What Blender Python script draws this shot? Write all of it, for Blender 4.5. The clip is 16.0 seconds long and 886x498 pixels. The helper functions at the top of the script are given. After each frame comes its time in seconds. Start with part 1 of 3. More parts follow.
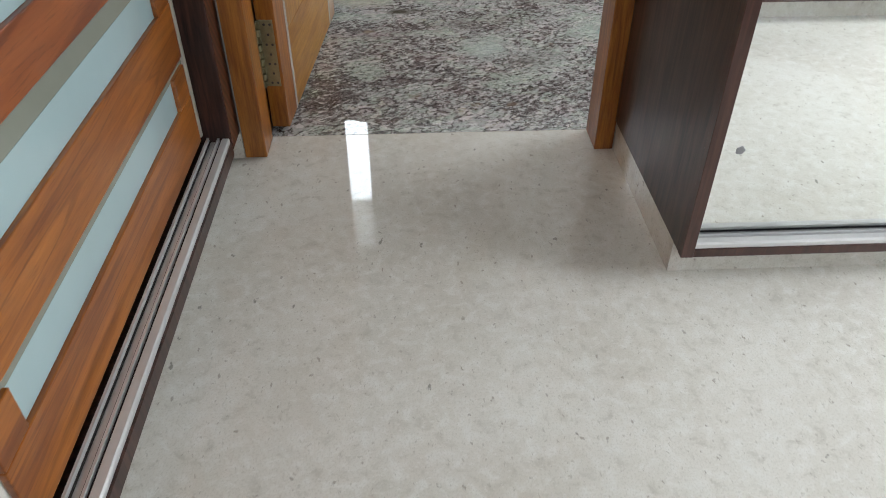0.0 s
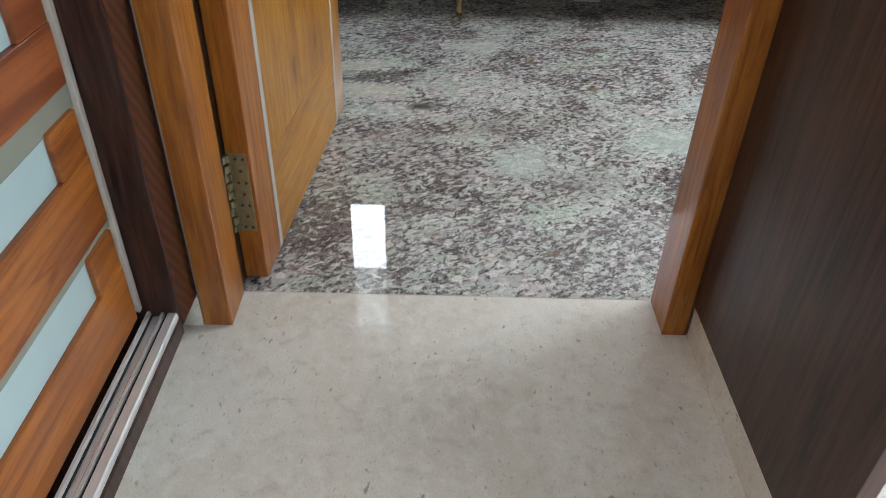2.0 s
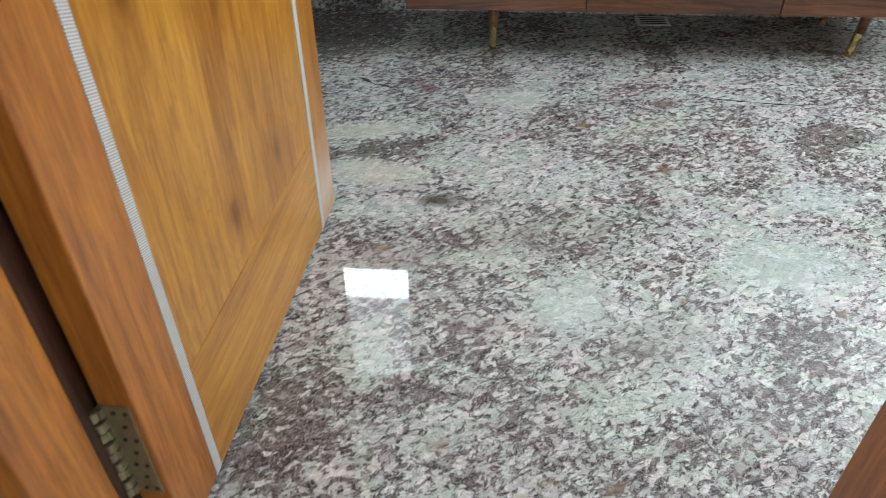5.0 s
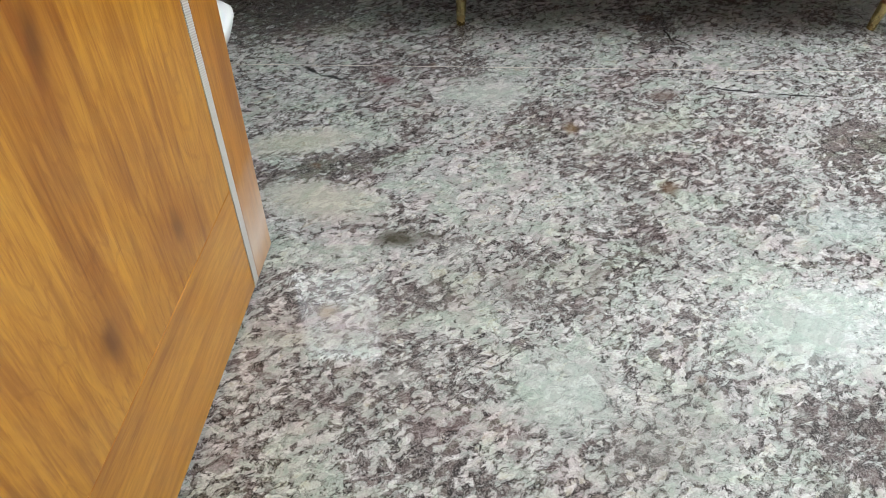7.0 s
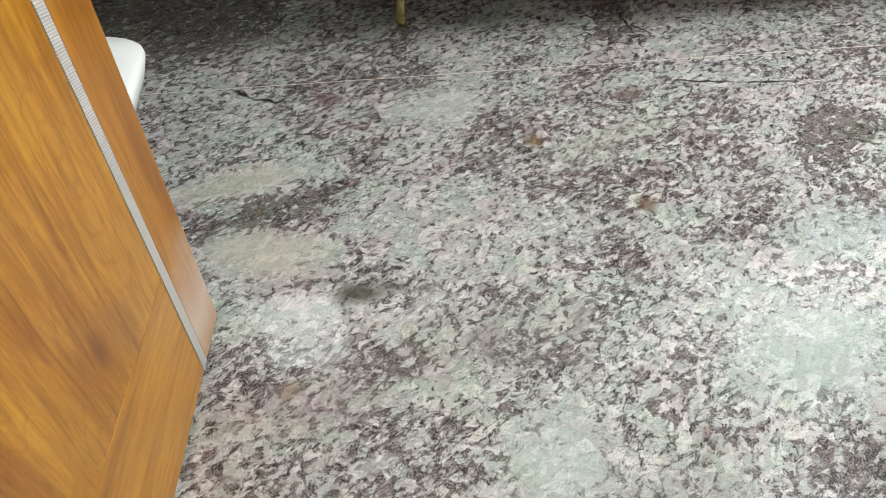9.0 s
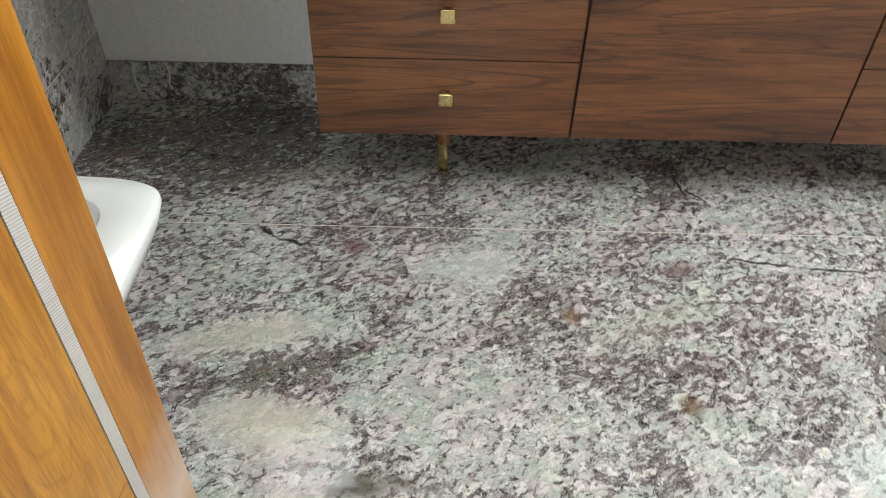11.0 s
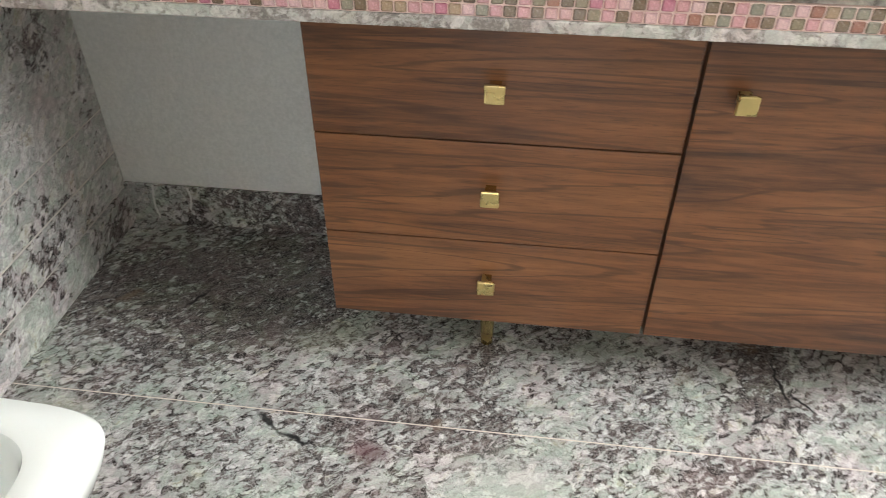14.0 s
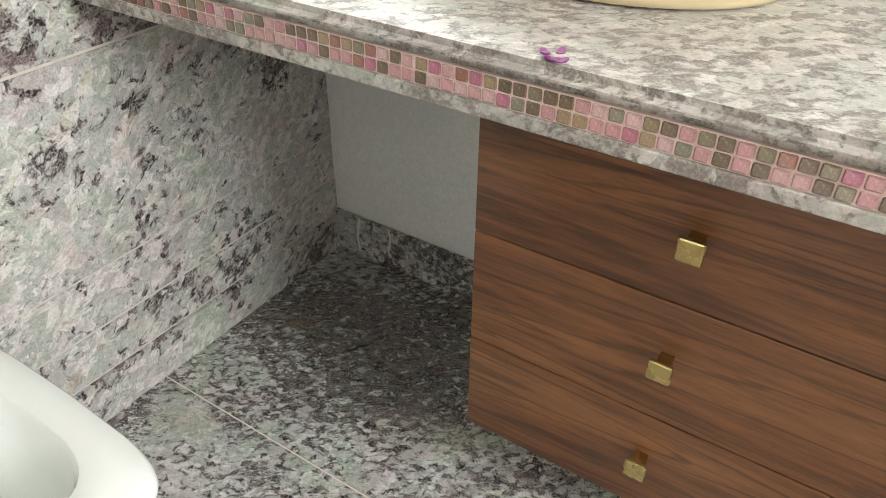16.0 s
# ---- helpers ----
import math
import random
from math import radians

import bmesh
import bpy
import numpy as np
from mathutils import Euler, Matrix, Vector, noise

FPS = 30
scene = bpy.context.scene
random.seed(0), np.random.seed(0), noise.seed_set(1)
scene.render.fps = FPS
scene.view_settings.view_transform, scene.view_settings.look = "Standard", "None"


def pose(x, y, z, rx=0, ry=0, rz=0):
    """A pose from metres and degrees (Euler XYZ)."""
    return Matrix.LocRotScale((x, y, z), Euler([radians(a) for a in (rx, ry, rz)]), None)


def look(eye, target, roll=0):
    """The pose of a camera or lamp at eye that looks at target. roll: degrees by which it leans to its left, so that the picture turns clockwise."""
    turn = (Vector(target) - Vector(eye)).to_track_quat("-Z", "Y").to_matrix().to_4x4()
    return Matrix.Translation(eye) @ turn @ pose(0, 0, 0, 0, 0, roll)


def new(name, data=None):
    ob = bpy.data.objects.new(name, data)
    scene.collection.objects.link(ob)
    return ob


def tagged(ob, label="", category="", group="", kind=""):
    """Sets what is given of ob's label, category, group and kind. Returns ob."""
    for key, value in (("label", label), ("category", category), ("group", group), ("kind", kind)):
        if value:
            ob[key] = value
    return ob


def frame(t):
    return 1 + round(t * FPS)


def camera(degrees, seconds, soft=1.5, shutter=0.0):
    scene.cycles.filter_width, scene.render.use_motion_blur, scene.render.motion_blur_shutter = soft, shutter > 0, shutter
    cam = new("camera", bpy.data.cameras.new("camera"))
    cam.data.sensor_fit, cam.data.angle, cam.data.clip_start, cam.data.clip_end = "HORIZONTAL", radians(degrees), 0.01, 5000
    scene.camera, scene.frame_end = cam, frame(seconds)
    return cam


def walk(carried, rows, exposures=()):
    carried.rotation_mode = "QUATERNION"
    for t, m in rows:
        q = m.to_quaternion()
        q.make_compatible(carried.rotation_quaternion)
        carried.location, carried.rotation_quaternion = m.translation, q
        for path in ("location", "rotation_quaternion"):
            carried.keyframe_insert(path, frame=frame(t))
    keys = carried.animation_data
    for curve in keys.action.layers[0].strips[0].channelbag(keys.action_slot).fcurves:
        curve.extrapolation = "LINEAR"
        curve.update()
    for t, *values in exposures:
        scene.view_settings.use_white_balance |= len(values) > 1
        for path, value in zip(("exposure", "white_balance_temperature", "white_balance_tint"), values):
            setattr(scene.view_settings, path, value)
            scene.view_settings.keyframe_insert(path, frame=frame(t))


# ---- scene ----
cam = camera(62.15, 16.0, soft=0.8, shutter=0.25)
PATH = [
    (0.0, (0.427, -2.0349, 1.1492), (0.5035, -0.4693, -0.093), 0.06),
    (0.5, (0.453, -1.868, 1.1441), (0.5386, -0.2995, -0.0938), 1.0),
    (1.0, (0.4687, -1.7162, 1.1596), (0.5233, -0.1292, -0.0563), 4.93),
    (1.5, (0.4712, -1.5564, 1.1565), (0.4575, 0.0374, -0.0516), 4.13),
    (2.0, (0.4601, -1.3656, 1.1525), (0.4748, 0.2418, -0.0374), 1.65),
    (2.5, (0.4333, -1.2309, 1.1712), (0.5289, 0.3939, 0.0089), 0.24),
    (3.0, (0.4433, -1.0876, 1.1639), (0.5699, 0.5248, -0.0128), 0.4),
    (3.5, (0.4555, -0.9302, 1.1581), (0.4633, 0.6542, -0.0624), 0.69),
    (4.0, (0.4833, -0.8001, 1.161), (0.3826, 0.7634, -0.0822), 1.34),
    (4.5, (0.4917, -0.6804, 1.1605), (0.3409, 0.8559, -0.1112), 0.32),
    (5.0, (0.5086, -0.5716, 1.1618), (0.4113, 0.9692, -0.1096), -0.32),
    (5.2, (0.4909, -0.5057, 1.1624), (0.4761, 1.0384, -0.1086), -0.16),
    (7.3, (0.5067, -0.0932, 1.134), (0.4945, 1.2952, -0.3054), 0.52),
    (7.5, (0.4985, -0.0742, 1.135), (0.4973, 1.3006, -0.3175), 0.61),
    (8.0, (0.4926, -0.0197, 1.1317), (0.5292, 1.3285, -0.3452), -0.99),
    (8.2, (0.4988, 0.0141, 1.137), (0.545, 1.3377, -0.3617), -1.83),
    (10.3, (0.4682, 0.2366, 1.1619), (0.6632, 1.6433, -0.2464), 1.53),
    (10.5, (0.4919, 0.263, 1.171), (0.628, 1.6986, -0.2149), 1.01),
    (11.0, (0.5233, 0.3417, 1.1733), (0.5389, 1.8471, -0.1434), 1.6),
    (11.5, (0.5511, 0.3805, 1.1876), (0.4864, 1.9144, -0.0942), 3.57),
    (12.0, (0.5682, 0.4556, 1.1958), (0.4545, 1.9944, -0.0766), 2.17),
    (12.5, (0.5676, 0.5814, 1.2017), (0.4825, 2.1426, -0.0455), 3.23),
    (13.0, (0.5681, 0.6789, 1.2223), (0.5467, 2.2483, -0.0173), 1.54),
    (13.5, (0.5826, 0.7626, 1.2307), (0.4928, 2.3295, -0.009), -0.25),
    (14.0, (0.5878, 0.8243, 1.2278), (0.3877, 2.3719, -0.0232), -0.14),
    (14.5, (0.627, 0.9193, 1.2229), (0.1485, 2.3996, -0.0341), 0.24),
    (15.0, (0.667, 1.0221, 1.2418), (-0.0306, 2.4231, -0.0035), -0.61),
    (15.5, (0.6782, 1.0461, 1.2286), (-0.1225, 2.4439, 0.0433), 1.08),
    (16.0, (0.6681, 1.1216, 1.2047), (-0.211, 2.4815, 0.0308), 0.64),
]
walk(cam, [(t, look(eye, target, roll)) for t, eye, target, roll in PATH],
     exposures=[(0, -0.86, 6250, 10), (1, -0.82, 6250, 10), (2.5, -0.25, 6050, 10), (3.5, -0.06, 5950, 9), (5, -0.14, 6050, 9), (8, -0.1, 6400, 10),
                (11, -0.04, 6550, 10), (13, 0.2, 6600, 10), (14, 0.4, 6650, 10), (15, 0.34, 6750, 9), (16, 0.26, 6850, 9)])

# ---------------------------------------------------------------- world and light
world = bpy.data.worlds.new("sky_world")
scene.world = world
world.use_nodes = True
wn = world.node_tree.nodes
sky = wn.new("ShaderNodeTexSky")
sky.sky_type = "NISHITA"
sky.sun_disc = False
sky.sun_elevation = radians(48)
sky.sun_rotation = radians(120)
wn["Background"].inputs[1].default_value = 0.12
world.node_tree.links.new(sky.outputs[0], wn["Background"].inputs[0])


def area_lamp(name, eye, target, wide, high, watts, color):
    data = bpy.data.lights.new(name, "AREA")
    data.shape, data.size, data.size_y = "RECTANGLE", wide, high
    data.energy, data.color = watts, color
    ob = new(name, data)
    ob.matrix_world = look(eye, target)
    return ob


# daylight in the openings of the two rooms
area_lamp("bath_daylight", (3.30, 1.30, 2.00), (-0.2, 1.6, 0.3), 1.4, 1.1, 106, (0.96, 0.99, 1.0))
area_lamp("bedroom_daylight", (3.30, -1.50, 1.30), (0.3, -1.65, 0.1), 1.1, 1.3, 116, (0.95, 0.98, 1.0))
# unseen fill lamp, added in the south to brighten the plaster and vanity
area_lamp("south_fill", (0.60, -3.18, 1.50), (0.2, 2.3, 0.5), 1.1, 1.2, 21, (0.96, 0.98, 1.0))


# ---------------------------------------------------------------- materials
class Shade:
    """A node material in the making."""

    def __init__(self, name, rough=0.5, metal=0.0, coat=0.0, spec=0.5):
        self.m = bpy.data.materials.new(name)
        self.m.use_nodes = True
        self.n, self.l = self.m.node_tree.nodes, self.m.node_tree.links
        self.b = self.n["Principled BSDF"]
        self.b.inputs["Roughness"].default_value = rough
        self.b.inputs["Metallic"].default_value = metal
        self.b.inputs["Coat Weight"].default_value = coat
        self.b.inputs["Coat Roughness"].default_value = 0.08
        self.b.inputs["Specular IOR Level"].default_value = spec
        self.c = self.n.new("ShaderNodeTexCoord").outputs["Object"]

    def plug(self, value, socket):
        if isinstance(value, bpy.types.NodeSocket):
            self.l.new(value, socket)
        else:
            socket.default_value = value

    def mapped(self, scale=(1, 1, 1), rot=(0, 0, 0), loc=(0, 0, 0), src=None):
        n = self.n.new("ShaderNodeMapping")
        self.l.new(src or self.c, n.inputs[0])
        n.inputs["Scale"].default_value = scale
        n.inputs["Rotation"].default_value = [radians(a) for a in rot]
        n.inputs["Location"].default_value = loc
        return n.outputs[0]

    def noise(self, scale, detail=4, rough=0.55, dist=0.0, v=None):
        n = self.n.new("ShaderNodeTexNoise")
        self.l.new(v or self.c, n.inputs["Vector"])
        for k, x in (("Scale", scale), ("Detail", detail), ("Roughness", rough), ("Distortion", dist)):
            n.inputs[k].default_value = x
        return n.outputs[0]

    def warp(self, amount, scale, detail=2, v=None):
        """The place, pushed about by a noise."""
        n = self.n.new("ShaderNodeTexNoise")
        self.l.new(v or self.c, n.inputs["Vector"])
        n.inputs["Scale"].default_value, n.inputs["Detail"].default_value = scale, detail
        a = self.n.new("ShaderNodeVectorMath")
        a.operation = "SUBTRACT"
        self.l.new(n.outputs["Color"], a.inputs[0])
        a.inputs[1].default_value = (0.5, 0.5, 0.5)
        s = self.n.new("ShaderNodeVectorMath")
        s.operation = "MULTIPLY_ADD"
        self.l.new(a.outputs[0], s.inputs[0])
        s.inputs[1].default_value = (amount, amount, amount)
        self.l.new(v or self.c, s.inputs[2])
        return s.outputs[0]

    def voronoi(self, scale, feature="F1", v=None, out="Distance", rnd=1.0):
        n = self.n.new("ShaderNodeTexVoronoi")
        n.feature = feature
        self.l.new(v or self.c, n.inputs["Vector"])
        n.inputs["Scale"].default_value = scale
        n.inputs["Randomness"].default_value = rnd
        return n.outputs[out]

    def ramp(self, value, stops, mode="LINEAR"):
        n = self.n.new("ShaderNodeValToRGB")
        n.color_ramp.interpolation = mode
        e = n.color_ramp.elements
        while len(e) < len(stops):
            e.new(0.5)
        for el, (p, c) in zip(e, stops):
            el.position = p
            el.color = (c, c, c, 1) if isinstance(c, (int, float)) else (*c, 1)
        self.l.new(value, n.inputs[0])
        return n.outputs[0]

    def mix(self, f, a, b, mode="MIX"):
        n = self.n.new("ShaderNodeMix")
        n.data_type, n.blend_type = "RGBA", mode
        self.plug(f, n.inputs[0])
        for v, s in ((a, n.inputs[6]), (b, n.inputs[7])):
            self.plug(v if isinstance(v, bpy.types.NodeSocket) else (*v, 1), s)
        return n.outputs[2]

    def math(self, op, a, b=0.0, c=0.0, clamp=False):
        n = self.n.new("ShaderNodeMath")
        n.operation, n.use_clamp = op, clamp
        for v, s in zip((a, b, c), n.inputs):
            self.plug(v, s)
        return n.outputs[0]

    def blob(self, x, y, rx, ry, turn=0, soft=0.5, wob=0.05, wscale=14):
        """One soft-edged patch of the stone in plan, 1 inside."""
        v = self.warp(wob, wscale, 3)
        m = self.n.new("ShaderNodeMapping")
        m.vector_type = "TEXTURE"
        self.l.new(v, m.inputs[0])
        m.inputs["Location"].default_value = (x, y, 0)
        m.inputs["Rotation"].default_value = (0, 0, radians(turn))
        m.inputs["Scale"].default_value = (rx, ry, 1)
        ln = self.n.new("ShaderNodeVectorMath")
        ln.operation = "LENGTH"
        flat = self.n.new("ShaderNodeVectorMath")
        flat.operation = "MULTIPLY"
        self.l.new(m.outputs[0], flat.inputs[0])
        flat.inputs[1].default_value = (1, 1, 0)
        self.l.new(flat.outputs[0], ln.inputs[0])
        return self.ramp(ln.outputs["Value"], [(1 - soft, 1.0), (min(1.0, 1 + 0.0), 0.0)])

    def random(self):
        return self.n.new("ShaderNodeObjectInfo").outputs["Random"]

    def bump(self, height, strength=0.2, dist=0.002):
        n = self.n.new("ShaderNodeBump")
        n.inputs["Strength"].default_value, n.inputs["Distance"].default_value = strength, dist
        self.l.new(height, n.inputs["Height"])
        self.l.new(n.outputs[0], self.b.inputs["Normal"])

    def color(self, v):
        self.plug(v if isinstance(v, bpy.types.NodeSocket) else (*v, 1), self.b.inputs["Base Color"])
        return self

    def rough(self, v):
        self.plug(v, self.b.inputs["Roughness"])
        return self


def wood(name, dark, mid, light, axis="z", scale=1.0, rough=0.3, coat=0.4, streak=0.5, knots=False, rings=0.35):
    """Varnished or laminated wood whose grain runs along one axis."""
    s = Shade(name, rough, 0, coat)
    off = s.n.new("ShaderNodeVectorMath")
    off.operation = "MULTIPLY_ADD"
    s.l.new(s.random(), off.inputs[0])
    off.inputs[1].default_value = (3.1, 5.7, 4.3)
    s.l.new(s.c, off.inputs[2])
    stretch = {"z": (1, 1, 0.07), "x": (0.07, 1, 1), "y": (1, 0.07, 1)}[axis]
    v0 = s.mapped(stretch, src=off.outputs[0])
    v1 = s.warp(0.25 / scale, 2.2 * scale, 2, v0)
    big = s.noise(7 * scale, 3, 0.5, 1.2, v1)
    fine = s.noise(70 * scale, 6, 0.65, 0.4, v0)
    pores = s.noise(260 * scale, 3, 0.6, 0, v0)
    base = s.ramp(big, [(0.28, dark), (0.48, mid), (0.72, light)])
    g = s.ramp(fine, [(0.36, 0.0), (0.62, 1.0)])
    c = s.mix(streak, base, s.mix(g, dark, light))
    if knots:
        # knots lie in the board's own plane; the grain curls round them
        sep, flat = s.n.new("ShaderNodeSeparateXYZ"), s.n.new("ShaderNodeCombineXYZ")
        s.l.new(off.outputs[0], sep.inputs[0])
        s.l.new(sep.outputs["Y"], flat.inputs["X"])
        s.l.new(s.math("MULTIPLY", sep.outputs["Z"], 0.55), flat.inputs["Y"])
        k = s.voronoi(5.2, v=s.warp(0.09, 8, 3, flat.outputs[0]))
        k.node.voronoi_dimensions = "2D"
        pick = s.ramp(k.node.outputs["Color"], [(0.42, 0.0), (0.50, 1.0)])
        big = s.math("ADD", big, s.math("MULTIPLY", s.ramp(k, [(0.0, 1.0), (0.5, 0.0)]), 0.45))
    lines = s.ramp(s.math("SINE", s.math("MULTIPLY", big, 46.0)), [(0.72, 0.0), (0.98, 1.0)])
    c = s.mix(s.math("MULTIPLY", lines, rings), c, dark)
    c = s.mix(s.math("MULTIPLY", s.ramp(pores, [(0.32, 1.0), (0.44, 0.0)]), 0.35), c, dark)
    if knots:
        fig = s.noise(5.0, 4, 0.6, 2.6, s.mapped((1, 1, 0.45), src=off.outputs[0]))
        c = s.mix(s.math("MULTIPLY", s.ramp(fig, [(0.42, 1.0), (0.56, 0.0)]), 0.18), c, dark)
        c = s.mix(s.math("MULTIPLY", s.ramp(fig, [(0.56, 0.0), (0.70, 1.0)]), 0.25), c, light)
        c = s.mix(s.math("MULTIPLY", s.math("MULTIPLY", pick, s.ramp(k, [(0.05, 1.0), (0.34, 0.0)])), 0.5), c, [1.1 * q for q in dark])
        c = s.mix(s.math("MULTIPLY", s.math("MULTIPLY", pick, s.ramp(k, [(0.03, 1.0), (0.12, 0.0)])), 0.75), c, [0.5 * q for q in dark])
    s.color(c)
    s.rough(s.ramp(s.noise(9, 4), [(0.3, max(0.05, rough - 0.02)), (0.75, rough + 0.04)]))
    s.bump(fine, 0.12, 0.0006)
    return s.m


def plain(name, color, rough=0.5, metal=0.0, coat=0.0, grain=0.12, scale=60, bump=0.05):
    s = Shade(name, rough, metal, coat)
    n = s.noise(scale, 4)
    m = s.noise(4, 3)
    f = s.math("ADD", s.math("MULTIPLY", n, 0.6), s.math("MULTIPLY", m, 0.4))
    s.color(s.mix(s.ramp(f, [(0.3, 0.0), (0.7, 1.0)]), [c * (1 - grain) for c in color], [min(1, c * (1 + grain)) for c in color]))
    s.rough(s.ramp(s.noise(22, 4), [(0.3, max(0.02, rough * 0.8)), (0.7, min(1, rough * 1.25))]))
    s.bump(n, bump, 0.001)
    return s.m


def granite(name, floor=False, grain=1.0, pale=0.0, shift=0.0, gloss=(0.012, 0.035), calm=0.0, turn=(0, 0, -34), long=(0.80, 1.25, 1.0), scatter=0.0, mottle=0.40, rosy=0.0):
    """Polished granite: pale angular crystals of several tints in a dark brown and black matrix, drifts of colour, hair cracks."""
    s = Shade(name, 0.12, 0, 0.0, 0.5)
    off = s.n.new("ShaderNodeVectorMath")
    off.operation = "MULTIPLY_ADD"
    s.l.new(s.random(), off.inputs[0])
    off.inputs[1].default_value = (scatter, scatter, scatter)
    at = s.n.new("ShaderNodeVectorMath")
    at.operation = "ADD"
    s.l.new(s.c, at.inputs[0])
    at.inputs[1].default_value = (shift, shift * 0.7, shift * 0.3)
    s.l.new(at.outputs[0], off.inputs[2])
    o = off.outputs[0]
    v = s.warp(0.006 * grain, 95 / grain, 3, s.warp(0.022 * grain, 18 / grain, 2, o))
    skew = s.mapped(long, src=s.mapped((1, 1, 1), turn, src=v))
    drift = s.noise(2.6, 5, 0.62, 0.9, o)
    drift2 = s.noise(6.5, 4, 0.62, 1.0, s.mapped((0.8, 1.3, 1), (0, 0, 25), (4, 7, 2), src=o))
    drift3 = s.noise(8.0, 3, 0.55, 0.6, s.mapped((1, 1, 1), loc=(9, 1, 5), src=o))
    fleck = s.noise(95 / grain, 6, 0.68, 0.5, skew)
    fine = s.noise(330 / grain, 3, 0.65, 0, v)
    # how pale the stone is hereabouts, near zero on average
    d = s.math("ADD", s.math("MULTIPLY", s.math("SUBTRACT", drift, 0.5), 1.0), s.math("MULTIPLY", s.math("SUBTRACT", drift2, 0.5), 0.95))
    d = s.math("ADD", d, pale)
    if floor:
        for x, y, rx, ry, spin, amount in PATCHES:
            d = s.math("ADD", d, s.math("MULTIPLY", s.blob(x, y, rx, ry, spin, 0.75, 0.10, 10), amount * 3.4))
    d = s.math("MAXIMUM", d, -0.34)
    # crystals of two sizes, coarse in some drifts and fine in others
    coarse = s.ramp(s.math("ADD", s.math("MULTIPLY", drift3, 0.7), s.math("MULTIPLY", fleck, 0.3)), [(0.46, 0.0), (0.50, 1.0)])
    va, vb = s.voronoi(38 / grain, v=skew, out="Color"), s.voronoi(78 / grain, v=skew, out="Color")
    cell = s.n.new("ShaderNodeSeparateColor")
    s.l.new(s.mix(coarse, vb, va), cell.inputs[0])
    edge = s.mix(coarse, s.voronoi(78 / grain, "DISTANCE_TO_EDGE", v=skew), s.voronoi(38 / grain, "DISTANCE_TO_EDGE", v=skew))
    flake = s.noise(50 / grain, 9, 0.70, 0.5, s.mapped(long, loc=(3, 3, 3), src=s.mapped((1, 1, 1), turn, src=v)))
    rag = s.math("ADD", s.math("MULTIPLY", edge, 0.42), s.math("MULTIPLY", s.math("SUBTRACT", flake, 0.5), 1.25))
    width = s.math("SUBTRACT", -0.016, s.math("MULTIPLY", d, mottle))
    body = s.ramp(s.math("SUBTRACT", rag, width), [(0.0, 0.0), (0.035, 0.55), (0.10, 1.0)])
    # tints of single crystals, mottled inside
    hue = s.math("ADD", s.math("MULTIPLY", cell.outputs[0], 0.55), s.math("MULTIPLY", s.math("SUBTRACT", s.noise(34 / grain, 5, 0.65, 1.2, skew), 0.28), 1.0), clamp=True)
    tone = s.ramp(hue, [(0.0, (0.34, 0.335, 0.315)), (0.2, (0.66, 0.675, 0.66)), (0.38, (0.47, 0.505, 0.48)), (0.53, (0.58, 0.555, 0.555)),
                                    (0.70, (0.80, 0.81, 0.80)), (0.86, (0.56, 0.54, 0.455)), (0.95, (0.38, 0.325, 0.325))])
    tone = s.mix(s.math("MULTIPLY", s.ramp(fine, [(0.36, 1.0), (0.56, 0.0)]), 0.42), tone, s.mix(1.0, tone, (0.50, 0.48, 0.47), "MULTIPLY"))
    tone = s.mix(s.math("MULTIPLY", s.ramp(fleck, [(0.36, 1.0), (0.50, 0.0)]), 0.5), tone, s.mix(1.0, tone, (0.60, 0.57, 0.55), "MULTIPLY"))
    # the matrix: black mica, purple brown and grey green
    base = s.mix(s.ramp(cell.outputs[1], [(0.4, 0.0), (0.66, 1.0)]), (0.030, 0.026, 0.025), s.mix(s.ramp(drift2, [(0.44, 1.0), (0.58, 0.0)]), (0.125, 0.117, 0.098), (0.120, 0.096, 0.092)))
    base = s.mix(s.math("MULTIPLY", s.ramp(s.math("ADD", s.math("MULTIPLY", fine, 0.6), s.math("MULTIPLY", fleck, 0.4)), [(0.47, 0.0), (0.56, 1.0)]), 0.75), base, (0.36, 0.335, 0.325))
    c = s.mix(body, base, tone)
    # some crystals are dark throughout
    pick = s.ramp(s.math("ADD", cell.outputs[2], s.math("MULTIPLY", d, 1.1)), [(0.04, 1.0), (0.08, 0.0)])
    c = s.mix(s.math("MULTIPLY", pick, 0.45), c, s.mix(0.35, base, (0.20, 0.155, 0.145)))
    # tints of whole drifts
    c = s.mix(s.ramp(drift3, [(0.50, 0.0), (0.62, 0.8)]), c, s.mix(1.0, c, (0.98, 0.90, 0.915), "MULTIPLY"))
    c = s.mix(s.ramp(drift2, [(0.50, 0.0), (0.62, 0.8)]), c, s.mix(1.0, c, (0.84, 0.93, 0.84), "MULTIPLY"))
    if rosy:
        c = s.mix(rosy, c, s.mix(1.0, c, (1.0, 0.86, 0.85), "MULTIPLY"))
    # hair cracks that branch
    web = s.math("ABSOLUTE", s.math("SUBTRACT", s.noise(15 / grain, 7, 0.66, 1.6, s.mapped((0.7, 1.5, 1.1), (0, 0, 20), (6, 3, 1), src=v)), 0.5))
    webbed = s.math("MULTIPLY", s.ramp(web, [(0.005, 1.0), (0.013, 0.0)]), s.ramp(drift3, [(0.38, 1.0), (0.62, 0.2)]))
    web2 = s.math("ABSOLUTE", s.math("SUBTRACT", s.noise(40 / grain, 5, 0.62, 1.4, s.mapped((0.75, 1.4, 1.1), (0, 0, 28), (1, 8, 4), src=v)), 0.5))
